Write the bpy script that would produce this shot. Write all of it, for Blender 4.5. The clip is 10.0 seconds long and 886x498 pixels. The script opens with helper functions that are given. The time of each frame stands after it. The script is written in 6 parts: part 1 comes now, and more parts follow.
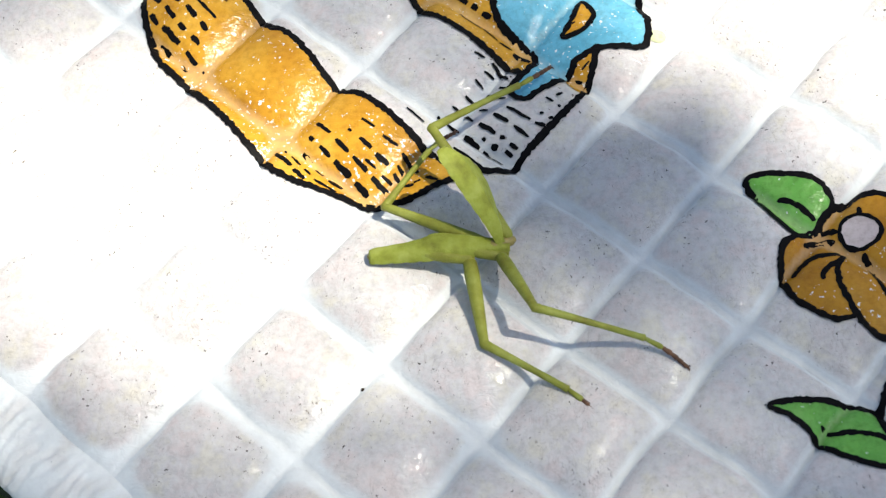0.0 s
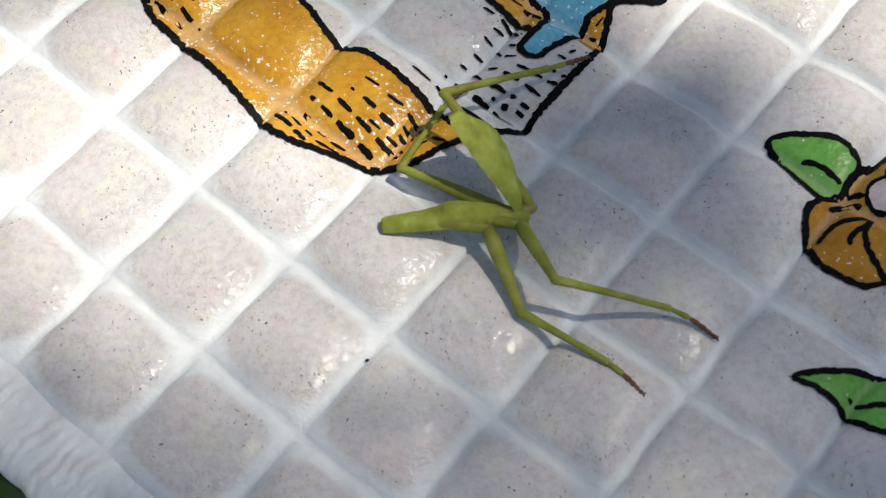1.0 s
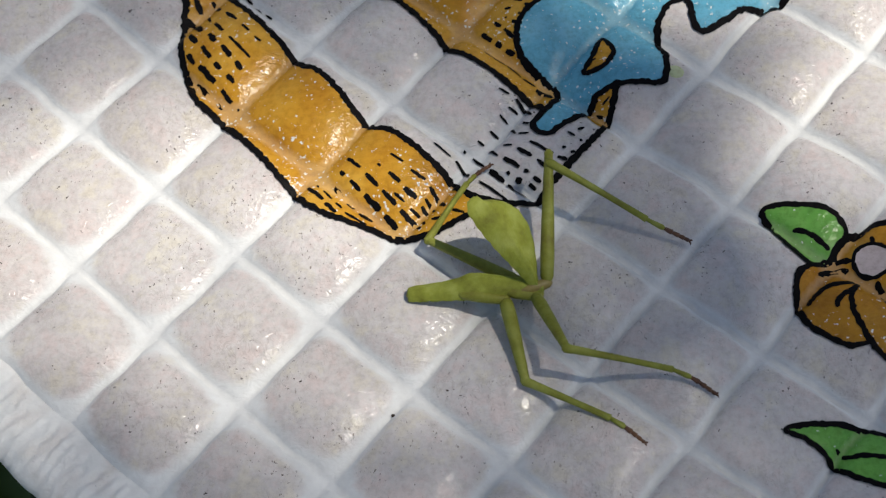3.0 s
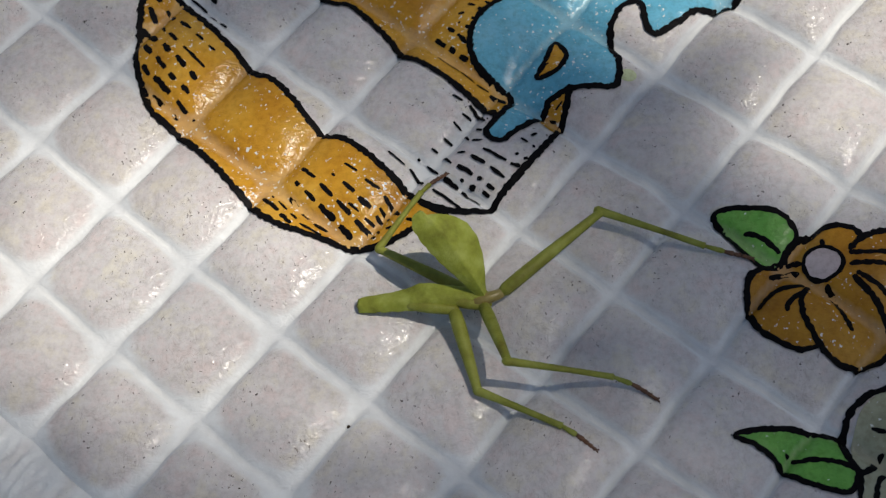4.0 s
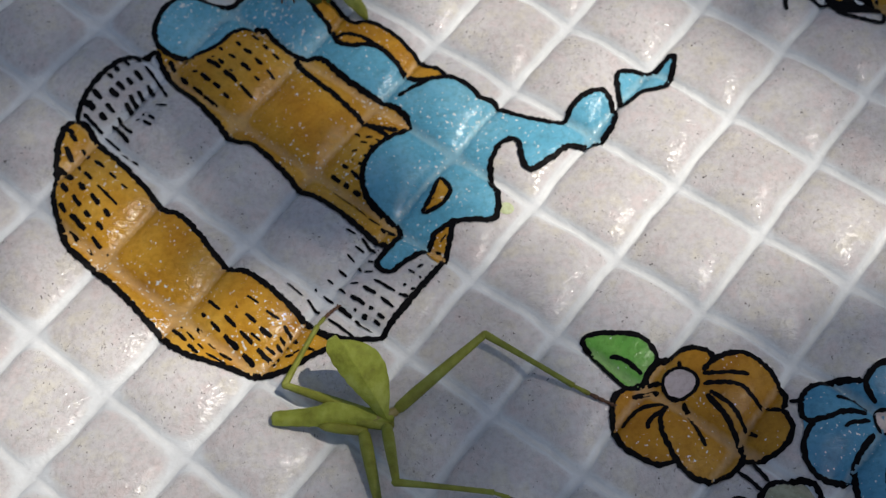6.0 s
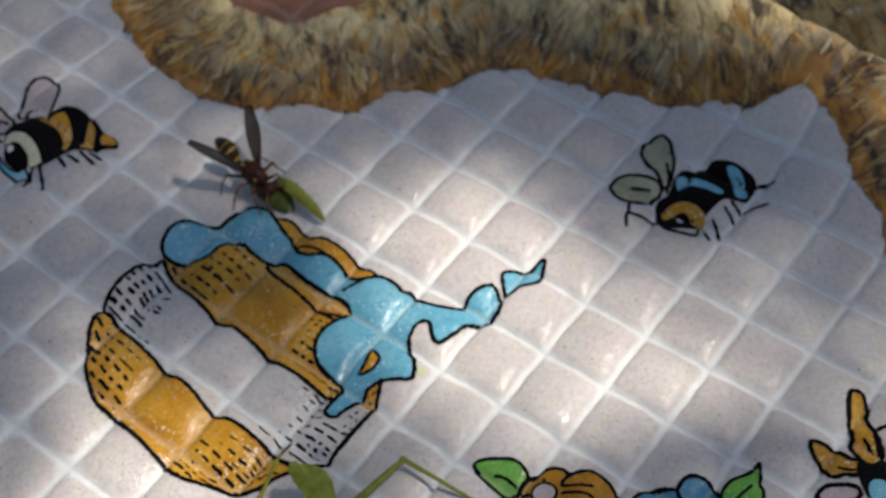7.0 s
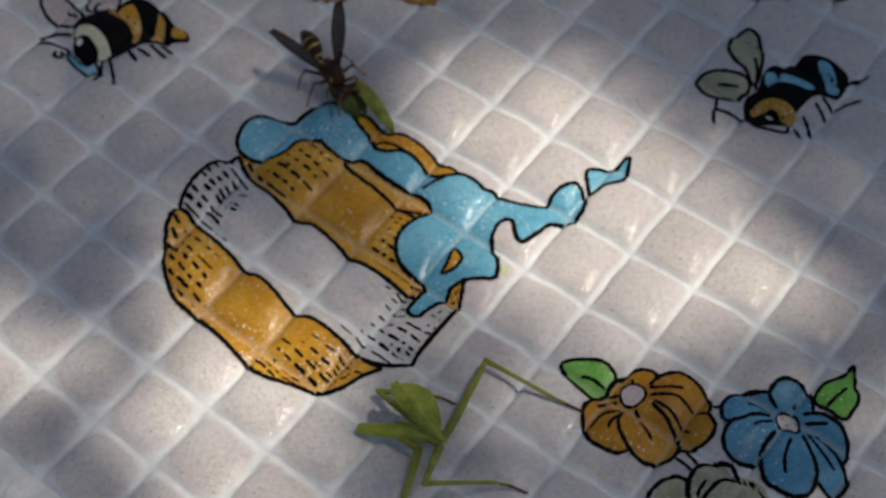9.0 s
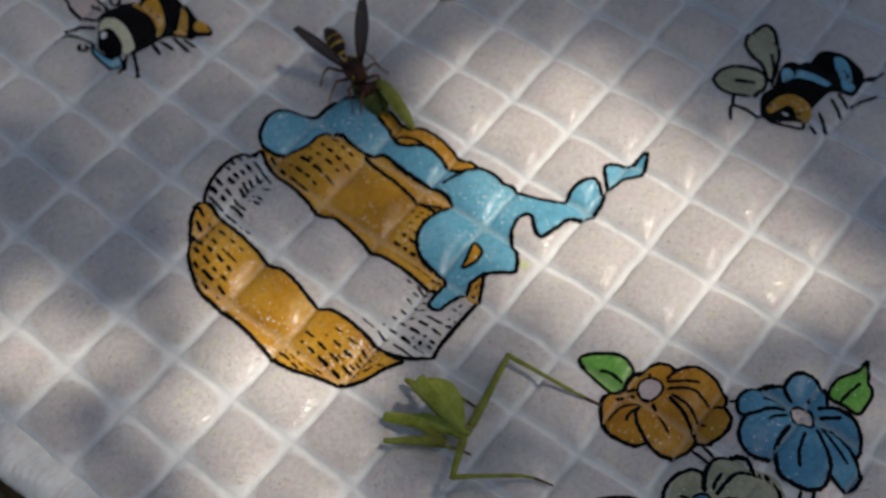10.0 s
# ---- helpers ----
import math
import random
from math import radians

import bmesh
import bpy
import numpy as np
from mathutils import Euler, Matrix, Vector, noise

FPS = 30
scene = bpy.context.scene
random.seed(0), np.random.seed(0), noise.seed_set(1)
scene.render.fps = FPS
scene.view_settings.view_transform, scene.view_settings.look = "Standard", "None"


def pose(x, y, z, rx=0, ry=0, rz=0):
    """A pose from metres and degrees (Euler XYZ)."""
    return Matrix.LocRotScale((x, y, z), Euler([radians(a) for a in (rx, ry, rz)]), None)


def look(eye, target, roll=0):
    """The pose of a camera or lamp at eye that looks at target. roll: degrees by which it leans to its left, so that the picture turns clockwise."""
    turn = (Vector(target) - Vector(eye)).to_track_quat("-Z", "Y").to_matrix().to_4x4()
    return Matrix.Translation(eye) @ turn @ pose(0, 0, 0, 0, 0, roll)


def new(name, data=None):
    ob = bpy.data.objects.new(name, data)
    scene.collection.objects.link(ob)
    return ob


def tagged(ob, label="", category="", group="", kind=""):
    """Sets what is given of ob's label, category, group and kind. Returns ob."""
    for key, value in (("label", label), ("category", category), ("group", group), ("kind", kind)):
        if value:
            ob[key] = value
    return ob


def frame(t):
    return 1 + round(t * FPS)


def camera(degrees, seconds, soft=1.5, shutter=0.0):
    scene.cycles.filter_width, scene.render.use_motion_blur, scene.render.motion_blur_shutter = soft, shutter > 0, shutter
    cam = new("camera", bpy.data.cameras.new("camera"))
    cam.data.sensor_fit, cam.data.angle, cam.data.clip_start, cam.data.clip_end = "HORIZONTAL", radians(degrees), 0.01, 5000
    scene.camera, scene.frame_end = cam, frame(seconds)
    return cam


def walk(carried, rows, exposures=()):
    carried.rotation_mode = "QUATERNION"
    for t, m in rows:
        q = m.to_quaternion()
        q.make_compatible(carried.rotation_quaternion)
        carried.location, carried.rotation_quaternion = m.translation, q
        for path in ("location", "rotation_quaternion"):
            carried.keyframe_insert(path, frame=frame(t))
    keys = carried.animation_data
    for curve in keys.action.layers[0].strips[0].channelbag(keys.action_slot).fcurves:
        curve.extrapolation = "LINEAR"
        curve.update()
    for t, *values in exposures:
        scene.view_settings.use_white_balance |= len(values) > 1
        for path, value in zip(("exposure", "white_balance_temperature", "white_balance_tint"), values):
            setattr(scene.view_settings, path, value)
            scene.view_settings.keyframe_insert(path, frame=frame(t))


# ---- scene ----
MM = 0.001
CELL = 12.0
RT = math.sqrt(2.0)
FIELD = 36.08
PATH = [
    (0.0, look((0.0333, -0.0765, 0.1155), (0.0319, -0.0140, 0.0000), -6.32)),
    (0.5, look((0.0332, -0.0767, 0.1132), (0.0330, -0.0135, 0.0000), -5.39)),
    (1.0, look((0.0322, -0.0744, 0.1099), (0.0309, -0.0176, 0.0000), -6.32)),
    (1.5, look((0.0316, -0.0726, 0.1088), (0.0277, -0.0204, 0.0000), -8.90)),
    (2.0, look((0.0326, -0.0747, 0.1122), (0.0297, -0.0163, 0.0000), -7.65)),
    (2.5, look((0.0327, -0.0766, 0.1181), (0.0287, -0.0126, -0.0000), -8.27)),
    (2.7, look((0.0331, -0.0779, 0.1191), (0.0289, -0.0110, 0.0000), -8.49)),
    (3.8, look((0.0351, -0.0773, 0.1231), (0.0318, -0.0098, 0.0000), -8.46)),
    (4.0, look((0.0383, -0.0748, 0.1230), (0.0342, -0.0098, 0.0000), -9.74)),
    (4.5, look((0.0390, -0.0749, 0.1177), (0.0445, -0.0093, 0.0000), -1.96)),
    (5.0, look((0.0415, -0.0757, 0.1161), (0.0460, -0.0122, -0.0000), -3.29)),
    (5.5, look((0.0455, -0.0709, 0.1211), (0.0430, -0.0160, 0.0000), -10.25)),
    (5.7, look((0.0480, -0.0663, 0.1253), (0.0439, -0.0059, 0.0000), -11.28)),
    (6.0, look((0.0453, -0.0724, 0.1394), (0.0478, 0.0043, 0.0000), -5.98)),
    (6.2, look((0.0493, -0.0821, 0.1515), (0.0525, 0.0079, 0.0000), -6.01)),
    (7.3, look((0.0494, -0.1138, 0.1904), (0.0658, 0.0390, 0.0000), -3.17)),
    (7.5, look((0.0490, -0.1127, 0.1915), (0.0644, 0.0341, 0.0000), -3.39)),
    (8.0, look((0.0494, -0.1111, 0.1886), (0.0587, 0.0251, 0.0000), -5.25)),
    (8.5, look((0.0435, -0.1090, 0.1838), (0.0518, 0.0192, 0.0000), -4.91)),
    (9.0, look((0.0416, -0.1078, 0.1808), (0.0469, 0.0143, 0.0000), -5.64)),
    (9.5, look((0.0409, -0.1055, 0.1815), (0.0444, 0.0123, 0.0000), -6.17)),
    (10.0, look((0.0398, -0.1068, 0.1857), (0.0435, 0.0137, 0.0000), -6.04)),
]
cam = camera(FIELD, 10.0, soft=1.3)
# a phone's small aperture, focused on the insect from close by
cam.data.dof.use_dof = True
cam.data.dof.focus_distance = 0.136
cam.data.dof.aperture_fstop = 62.0
EXPOSURES = [(0.0, 0.89, 6960, 4), (0.6, 0.44, 6960, 5), (1.2, 0.14, 6960, 7), (2.5, 0.04, 6960, 8), (4.0, -0.29, 6930, 8), (4.8, -0.3, 6930, 8), (5.5, -0.23, 7030, 8), (6.2, -0.29, 6780, 9), (7.3, -0.08, 7180, 10), (8.5, -0.28, 7230, 10), (10.0, -0.38, 7330, 10)]
walk(cam, PATH, EXPOSURES)

# ---- sky, sun ----
SUN = Vector((0.46, -0.09, 1.0)).normalized()
world = bpy.data.worlds.new("sky")
scene.world = world
world.use_nodes = True
wn = world.node_tree
sky = wn.nodes.new("ShaderNodeTexSky")
sky.sky_type = "NISHITA"
sky.sun_disc = False
sky.sun_elevation = math.asin(SUN.z)
sky.sun_rotation = math.atan2(SUN.x, SUN.y)
wn.nodes["Background"].inputs["Strength"].default_value = 0.083
wn.links.new(sky.outputs[0], wn.nodes["Background"].inputs["Color"])
sun_data = bpy.data.lights.new("sun", "SUN")
sun_data.energy, sun_data.angle, sun_data.color = 4.05, radians(0.53), (1.0, 0.965, 0.92)
sun = new("sun", sun_data)
sun.matrix_world = look(SUN * 10, (0, 0, 0))


# ---- materials ----
def node_mat(name, rough=0.5, metal=0.0, coat=0.0):
    m = bpy.data.materials.new(name)
    m.use_nodes = True
    b = m.node_tree.nodes["Principled BSDF"]
    b.inputs["Roughness"].default_value = rough
    b.inputs["Metallic"].default_value = metal
    b.inputs["Coat Weight"].default_value = coat
    return m, m.node_tree, b


def ramp(nt, source, stops):
    r = nt.nodes.new("ShaderNodeValToRGB")
    e = r.color_ramp.elements
    while len(e) < len(stops):
        e.new(0.5)
    for el, (p, c) in zip(e, stops):
        el.position, el.color = p, (*c, 1)
    nt.links.new(source, r.inputs[0])
    return r.outputs[0]


def noise_tex(nt, scale, detail=4.0, rough=0.55, stretch=None, twist=0.0):
    n = nt.nodes.new("ShaderNodeTexNoise")
    n.inputs["Scale"].default_value, n.inputs["Detail"].default_value, n.inputs["Roughness"].default_value = scale, detail, rough
    n.inputs["Distortion"].default_value = twist
    co = nt.nodes.new("ShaderNodeNewGeometry").outputs["Position"]
    if stretch:
        mp = nt.nodes.new("ShaderNodeMapping")
        mp.inputs["Scale"].default_value = stretch[:3]
        if len(stretch) > 3:
            mp.inputs["Rotation"].default_value = (0, 0, stretch[3])
        nt.links.new(co, mp.inputs[0])
        co = mp.outputs[0]
    nt.links.new(co, n.inputs["Vector"])
    return n.outputs["Fac"]


def mix_col(nt, fac, a, b, kind="MIX"):
    x = nt.nodes.new("ShaderNodeMix")
    x.data_type, x.blend_type = "RGBA", kind
    for sock, val in ((x.inputs[0], fac), (x.inputs[6], a), (x.inputs[7], b)):
        if hasattr(val, "links"):
            nt.links.new(val, sock)
        else:
            sock.default_value = val if isinstance(val, float) else (*val, 1)
    return x.outputs[2]


def bump(nt, b, source, strength, dist):
    n = nt.nodes.new("ShaderNodeBump")
    n.inputs["Strength"].default_value, n.inputs["Distance"].default_value = strength, dist
    nt.links.new(source, n.inputs["Height"])
    nt.links.new(n.outputs[0], b.inputs["Normal"])
    return n


def vinyl_relief(nt, b, strength=0.5):
    """Crinkled relief of the moulded vinyl: fine grain, worm-like wrinkles and soft dents."""
    total = None
    for scale, detail, weight, way, twist in ((2300, 2, 0.30, None, 0.0), (820, 3, 1.55, (1, 1.45, 1, 0.75), 1.3), (250, 2, 1.6, None, 0.6)):
        k = nt.nodes.new("ShaderNodeMath")
        k.operation = "MULTIPLY_ADD"
        k.inputs[1].default_value = weight
        k.inputs[2].default_value = 0.0
        nt.links.new(noise_tex(nt, scale, detail, 0.5, way, twist), k.inputs[0])
        if total:
            nt.links.new(total, k.inputs[2])
        total = k.outputs[0]
    bump(nt, b, total, strength, 0.00020)


def make_vinyl():
    m, nt, b = node_mat("embossed_white_vinyl", 0.26, 0, 0.0)
    b.inputs["Specular IOR Level"].default_value = 0.195
    att = nt.nodes.new("ShaderNodeAttribute")
    att.attribute_name = "seam"
    grain = ramp(nt, noise_tex(nt, 1100, 6, 0.75), [(0.30, (0.56, 0.52, 0.50)), (0.5, (0.69, 0.65, 0.63)), (0.72, (0.77, 0.74, 0.72))])
    tint = ramp(nt, noise_tex(nt, 380, 4, 0.65), [(0.33, (1.0, 0.925, 0.92)), (0.5, (0.95, 0.95, 0.96)), (0.67, (1.0, 0.985, 0.89))])
    stain = ramp(nt, noise_tex(nt, 45, 3), [(0.35, (0.88, 0.86, 0.85)), (0.65, (1, 1, 1))])
    top = mix_col(nt, 1.0, mix_col(nt, 1.0, grain, stain, "MULTIPLY"), tint, "MULTIPLY")
    speck = ramp(nt, noise_tex(nt, 3000, 2, 0.4), [(0.772, (1, 1, 1)), (0.80, (0.28, 0.25, 0.23))])
    top = mix_col(nt, 1.0, top, speck, "MULTIPLY")
    streak = ramp(nt, noise_tex(nt, 3300, 3, 0.55, (1.0, 0.5, 1, 0.3)), [(0.645, (1, 1, 1)), (0.70, (0.24, 0.20, 0.18))])
    patch = ramp(nt, noise_tex(nt, 85, 3, 0.6), [(0.49, (0, 0, 0)), (0.62, (0.85, 0.85, 0.85))])
    top = mix_col(nt, patch, top, mix_col(nt, 1.0, top, streak, "MULTIPLY"))
    dots = ramp(nt, noise_tex(nt, 2300, 2, 0.5), [(0.675, (1, 1, 1)), (0.71, (0.13, 0.11, 0.10))])
    strewn = ramp(nt, noise_tex(nt, 260, 3, 0.6), [(0.50, (0, 0, 0)), (0.58, (1, 1, 1))])
    top = mix_col(nt, strewn, top, mix_col(nt, 1.0, top, dots, "MULTIPLY"))
    fibre = ramp(nt, noise_tex(nt, 560, 3, 0.6, (1.0, 0.6, 1, 0.5), 1.8), [(0.478, (1, 1, 1)), (0.5, (0.80, 0.77, 0.75)), (0.522, (1, 1, 1))])
    top = mix_col(nt, ramp(nt, noise_tex(nt, 130, 3, 0.6), [(0.42, (0, 0, 0)), (0.6, (0.9, 0.9, 0.9))]), top, mix_col(nt, 1.0, top, fibre, "MULTIPLY"))
    gut = ramp(nt, noise_tex(nt, 420, 5, 0.65), [(0.3, (0.67, 0.675, 0.67)), (0.7, (0.80, 0.805, 0.80))])
    wobble = nt.nodes.new("ShaderNodeMath")
    wobble.operation = "MULTIPLY_ADD"
    wobble.inputs[1].default_value = 0.42
    nt.links.new(noise_tex(nt, 900, 4, 0.6), wobble.inputs[0])
    nt.links.new(att.outputs["Fac"], wobble.inputs[2])
    fac = ramp(nt, wobble.outputs[0], [(0.25, (0, 0, 0)), (0.90, (1, 1, 1))])
    nt.links.new(mix_col(nt, fac, top, gut), b.inputs["Base Color"])
    nt.links.new(ramp(nt, fac, [(0.0, (0.15, 0.15, 0.15)), (0.8, (0.55, 0.55, 0.55))]), b.inputs["Roughness"])
    vinyl_relief(nt, b, 0.42)
    return m


def make_ink(name, dark, mid, light, flecks=0.0, rough=0.19, scale=160):
    m, nt, b = node_mat(name, rough)
    b.inputs["Specular IOR Level"].default_value = 0.27
    col = ramp(nt, noise_tex(nt, scale, 5, 0.6), [(0.30, dark), (0.52, mid), (0.72, light)])
    fine = ramp(nt, noise_tex(nt, 1300, 5, 0.7), [(0.33, (0.80, 0.77, 0.74)), (0.55, (1, 1, 1))])
    col = mix_col(nt, 1.0, col, fine, "MULTIPLY")
    if flecks:
        near = noise_tex(nt, 110, 3, 0.6)
        add = nt.nodes.new("ShaderNodeMath")
        add.operation = "MULTIPLY_ADD"
        add.inputs[1].default_value = 0.35
        nt.links.new(near, add.inputs[0])
        nt.links.new(noise_tex(nt, 2100, 2, 0.5), add.inputs[2])
        f = ramp(nt, add.outputs[0], [(0.885 - 0.05 * flecks, (0, 0, 0)), (0.93 - 0.05 * flecks, (0.9, 0.9, 0.9))])
        col = mix_col(nt, f, col, (0.80, 0.80, 0.74))
    att = nt.nodes.new("ShaderNodeAttribute")
    att.attribute_name = "seam"
    thin = ramp(nt, att.outputs["Fac"], [(0.35, (0, 0, 0)), (1.0, (0.16, 0.16, 0.16))])
    col = mix_col(nt, thin, col, (0.86, 0.78, 0.62))
    nt.links.new(col, b.inputs["Base Color"])
    vinyl_relief(nt, b, 0.42)
    return m


def make_black_ink():
    m, nt, b = node_mat("worn_black_ink", 0.42)
    b.inputs["Specular IOR Level"].default_value = 0.035
    f = ramp(nt, noise_tex(nt, 1000, 4, 0.7), [(0.705, (0, 0, 0)), (0.77, (0.7, 0.7, 0.7))])
    nt.links.new(mix_col(nt, f, (0.006, 0.0055, 0.006), (0.36, 0.35, 0.33)), b.inputs["Base Color"])
    vinyl_relief(nt, b, 0.4)
    return m


def fur_colour(nt):
    """Print colours by distance from the ragged lower edge: rust at the edge, grey-brown clumps, then pale cream."""
    att = nt.nodes.new("ShaderNodeAttribute")
    att.attribute_name = "inland"
    k = nt.nodes.new("ShaderNodeMath")
    k.operation = "MULTIPLY_ADD"
    k.inputs[1].default_value = 0.55
    nt.links.new(noise_tex(nt, 95, 3, 0.6, None, 0.8), k.inputs[0])
    nt.links.new(att.outputs["Fac"], k.inputs[2])
    band = ramp(nt, k.outputs[0], [(0.16, (0.26, 0.12, 0.03)), (0.34, (0.42, 0.20, 0.05)), (0.47, (0.26, 0.18, 0.10)), (0.60, (0.38, 0.31, 0.20)), (0.74, (0.60, 0.48, 0.25)), (0.92, (0.66, 0.56, 0.34)), (1.0, (0.52, 0.36, 0.14))])
    rust = ramp(nt, noise_tex(nt, 210, 4, 0.6, (1.25, 0.6, 1, 0.25), 0.7), [(0.52, (0, 0, 0)), (0.66, (0.85, 0.85, 0.85))])
    gloom = ramp(nt, noise_tex(nt, 150, 4, 0.65, (1.3, 0.55, 1, 0.35), 0.5), [(0.52, (0, 0, 0)), (0.64, (0.92, 0.92, 0.92))])
    return mix_col(nt, gloom, mix_col(nt, rust, band, (0.58, 0.27, 0.03)), (0.06, 0.042, 0.032))


def make_fur_ink():
    m, nt, b = node_mat("printed_fur_ink", 0.42)
    b.inputs["Specular IOR Level"].default_value = 0.3
    hair = ramp(nt, noise_tex(nt, 420, 4, 0.6, (1.0, 0.22, 1, 0.25), 0.4), [(0.34, (0.50, 0.44, 0.38)), (0.47, (0.95, 0.92, 0.87)), (0.66, (1.18, 1.15, 1.08))])
    nt.links.new(mix_col(nt, 1.0, fur_colour(nt), hair, "MULTIPLY"), b.inputs["Base Color"])
    vinyl_relief(nt, b, 0.4)
    return m


def make_strand_ink():
    m, nt, b = node_mat("printed_fur_strand_ink", 0.45)
    b.inputs["Specular IOR Level"].default_value = 0.25
    g = nt.nodes.new("ShaderNodeNewGeometry")
    col = ramp(nt, g.outputs["Random Per Island"], [(0.0, (0.05, 0.033, 0.022)), (0.2, (0.16, 0.085, 0.035)), (0.4, (0.46, 0.21, 0.03)), (0.6, (0.36, 0.27, 0.14)), (0.8, (0.62, 0.39, 0.10)), (1.0, (0.70, 0.60, 0.36))])
    nt.links.new(mix_col(nt, 0.45, col, fur_colour(nt)), b.inputs["Base Color"])
    return m


def make_chitin(name, dark, mid, light, rough=0.42, scale=500, trans=0.0, bumpy=0.25, spec=0.35):
    m, nt, b = node_mat(name, rough)
    b.inputs["Specular IOR Level"].default_value = spec
    col = ramp(nt, noise_tex(nt, scale, 5, 0.6), [(0.28, dark), (0.5, mid), (0.74, light)])
    nt.links.new(col, b.inputs["Base Color"])
    if trans:
        b.inputs["Subsurface Weight"].default_value = trans
        b.inputs["Subsurface Radius"].default_value = (0.001, 0.0012, 0.0004)
        b.inputs["Subsurface Scale"].default_value = 0.8
    bump(nt, b, noise_tex(nt, 1800, 4, 0.6), bumpy, 0.0002)
    return m


M_VINYL = make_vinyl()
M_BLACK = make_black_ink()
M_GOLD = make_ink("honey_gold_ink", (0.50, 0.22, 0.018), (0.61, 0.305, 0.03), (0.70, 0.395, 0.062), 1.2)
M_OCHRE = make_ink("ochre_ink", (0.37, 0.155, 0.012), (0.48, 0.225, 0.02), (0.56, 0.29, 0.04), 0.4)
M_BLUE = make_ink("sky_blue_ink", (0.10, 0.36, 0.50), (0.15, 0.45, 0.60), (0.24, 0.55, 0.68), 1.0)
M_DEEP = make_ink("deep_blue_ink", (0.05, 0.20, 0.34), (0.075, 0.26, 0.41), (0.12, 0.34, 0.49), 0.3)
M_GREEN = make_ink("leaf_green_ink", (0.10, 0.32, 0.05), (0.17, 0.45, 0.08), (0.28, 0.58, 0.14), 0.2)
M_SAGE = make_ink("sage_grey_ink", (0.34, 0.34, 0.22), (0.44, 0.43, 0.29), (0.53, 0.51, 0.36), 0.1)
M_PALE = make_ink("pale_pink_ink", (0.52, 0.43, 0.42), (0.60, 0.50, 0.49), (0.68, 0.58, 0.56), 0.0)
M_CREAM = make_ink("cream_ink", (0.60, 0.57, 0.38), (0.68, 0.66, 0.46), (0.74, 0.72, 0.54), 0.0)
M_ROSE = make_ink("dusky_rose_ink", (0.22, 0.085, 0.05), (0.31, 0.135, 0.085), (0.42, 0.20, 0.13), 0.0, 0.35, 70)
M_WHITE = make_ink("white_ink", (0.75, 0.75, 0.75), (0.8, 0.8, 0.8), (0.85, 0.85, 0.85))
M_LIME = make_ink("lime_ink", (0.50, 0.55, 0.30), (0.58, 0.63, 0.36), (0.64, 0.68, 0.44))
M_FUR = make_fur_ink()
M_STRAND = make_strand_ink()
M_MANTIS = make_chitin("mantis_green", (0.16, 0.16, 0.02), (0.275, 0.305, 0.045), (0.385, 0.41, 0.10), 0.55, 420, 0.1, 0.6, 0.22)
M_MANTIS_LEG = make_chitin("mantis_leg_green", (0.16, 0.14, 0.022), (0.235, 0.245, 0.037), (0.33, 0.345, 0.08), 0.5, 420, 0.1, 0.5, 0.25)
# mantis green darkened, so the colour carries the shade under the wasp
M_PREY = make_chitin("shaded_prey_green", (0.03, 0.03, 0.010), (0.07, 0.09, 0.018), (0.12, 0.15, 0.03), 0.5, 260, 0.1, 0.6, 0.25)
M_FLESH = make_chitin("cut_flesh_brown", (0.16, 0.12, 0.03), (0.26, 0.20, 0.06), (0.33, 0.27, 0.1), 0.3)
M_TARSUS = make_chitin("tarsus_brown", (0.045, 0.02, 0.012), (0.11, 0.048, 0.024), (0.19, 0.09, 0.045), 0.5, 900)
M_WASP_RED = make_chitin("wasp_rust_brown", (0.018, 0.007, 0.004), (0.046, 0.015, 0.008), (0.10, 0.034, 0.015), 0.4, spec=0.2)
M_WASP_DARK = make_chitin("wasp_black_brown", (0.012, 0.007, 0.004), (0.032, 0.016, 0.008), (0.07, 0.034, 0.014), 0.35, spec=0.2)
M_WASP_YELLOW = make_chitin("wasp_yellow", (0.32, 0.18, 0.02), (0.46, 0.29, 0.035), (0.56, 0.38, 0.07), 0.4)
M_WASP_LEG = make_chitin("wasp_leg_amber", (0.07, 0.026, 0.012), (0.17, 0.068, 0.028), (0.27, 0.13, 0.055), 0.4, spec=0.2)


def make_wing():
    m, nt, b = node_mat("smoky_wing_membrane", 0.45)
    b.inputs["Specular IOR Level"].default_value = 0.12
    b.inputs["Base Color"].default_value = (0.026, 0.012, 0.008, 1)
    b.inputs["Alpha"].default_value = 0.9
    bump(nt, b, noise_tex(nt, 2500, 3), 0.3, 0.0001)
    return m


M_WING = make_wing()


# ---- surface of the cloth, all in millimetres ----
def view_warp(x, y):
    """Warp of the grid, fitted to the camera's view, plus a small wobble."""
    a, b = min(max(x / 50, -0.8), 2.2), min(max(y / 50, -0.9), 1.6)
    dx = -0.09 - 0.11 * a - 0.93 * b + 0.95 * a * b + 0.10 * math.sin(y * 0.9) + 0.05 * math.sin(x * 1.7 + 0.6)
    dy = -0.1 - 1.38 * a + 0.83 * b + 0.92 * a * a - 1.24 * a * b + 1.02 * b * b + 0.10 * math.sin(x * 0.8 + 1.0) + 0.05 * math.sin(y * 1.9)
    return dx, dy


def stretch(x, y):
    dx, dy = view_warp(x, y)
    return x - dx, y - dy


def laid(u, v):
    """Where a grid coordinate of the cloth lies."""
    x0, y0 = CELL * (u + v) / RT, CELL * (v - u) / RT
    x, y = x0, y0
    for _ in range(6):
        dx, dy = view_warp(x, y)
        x, y = x0 + dx, y0 + dy
    return x, y


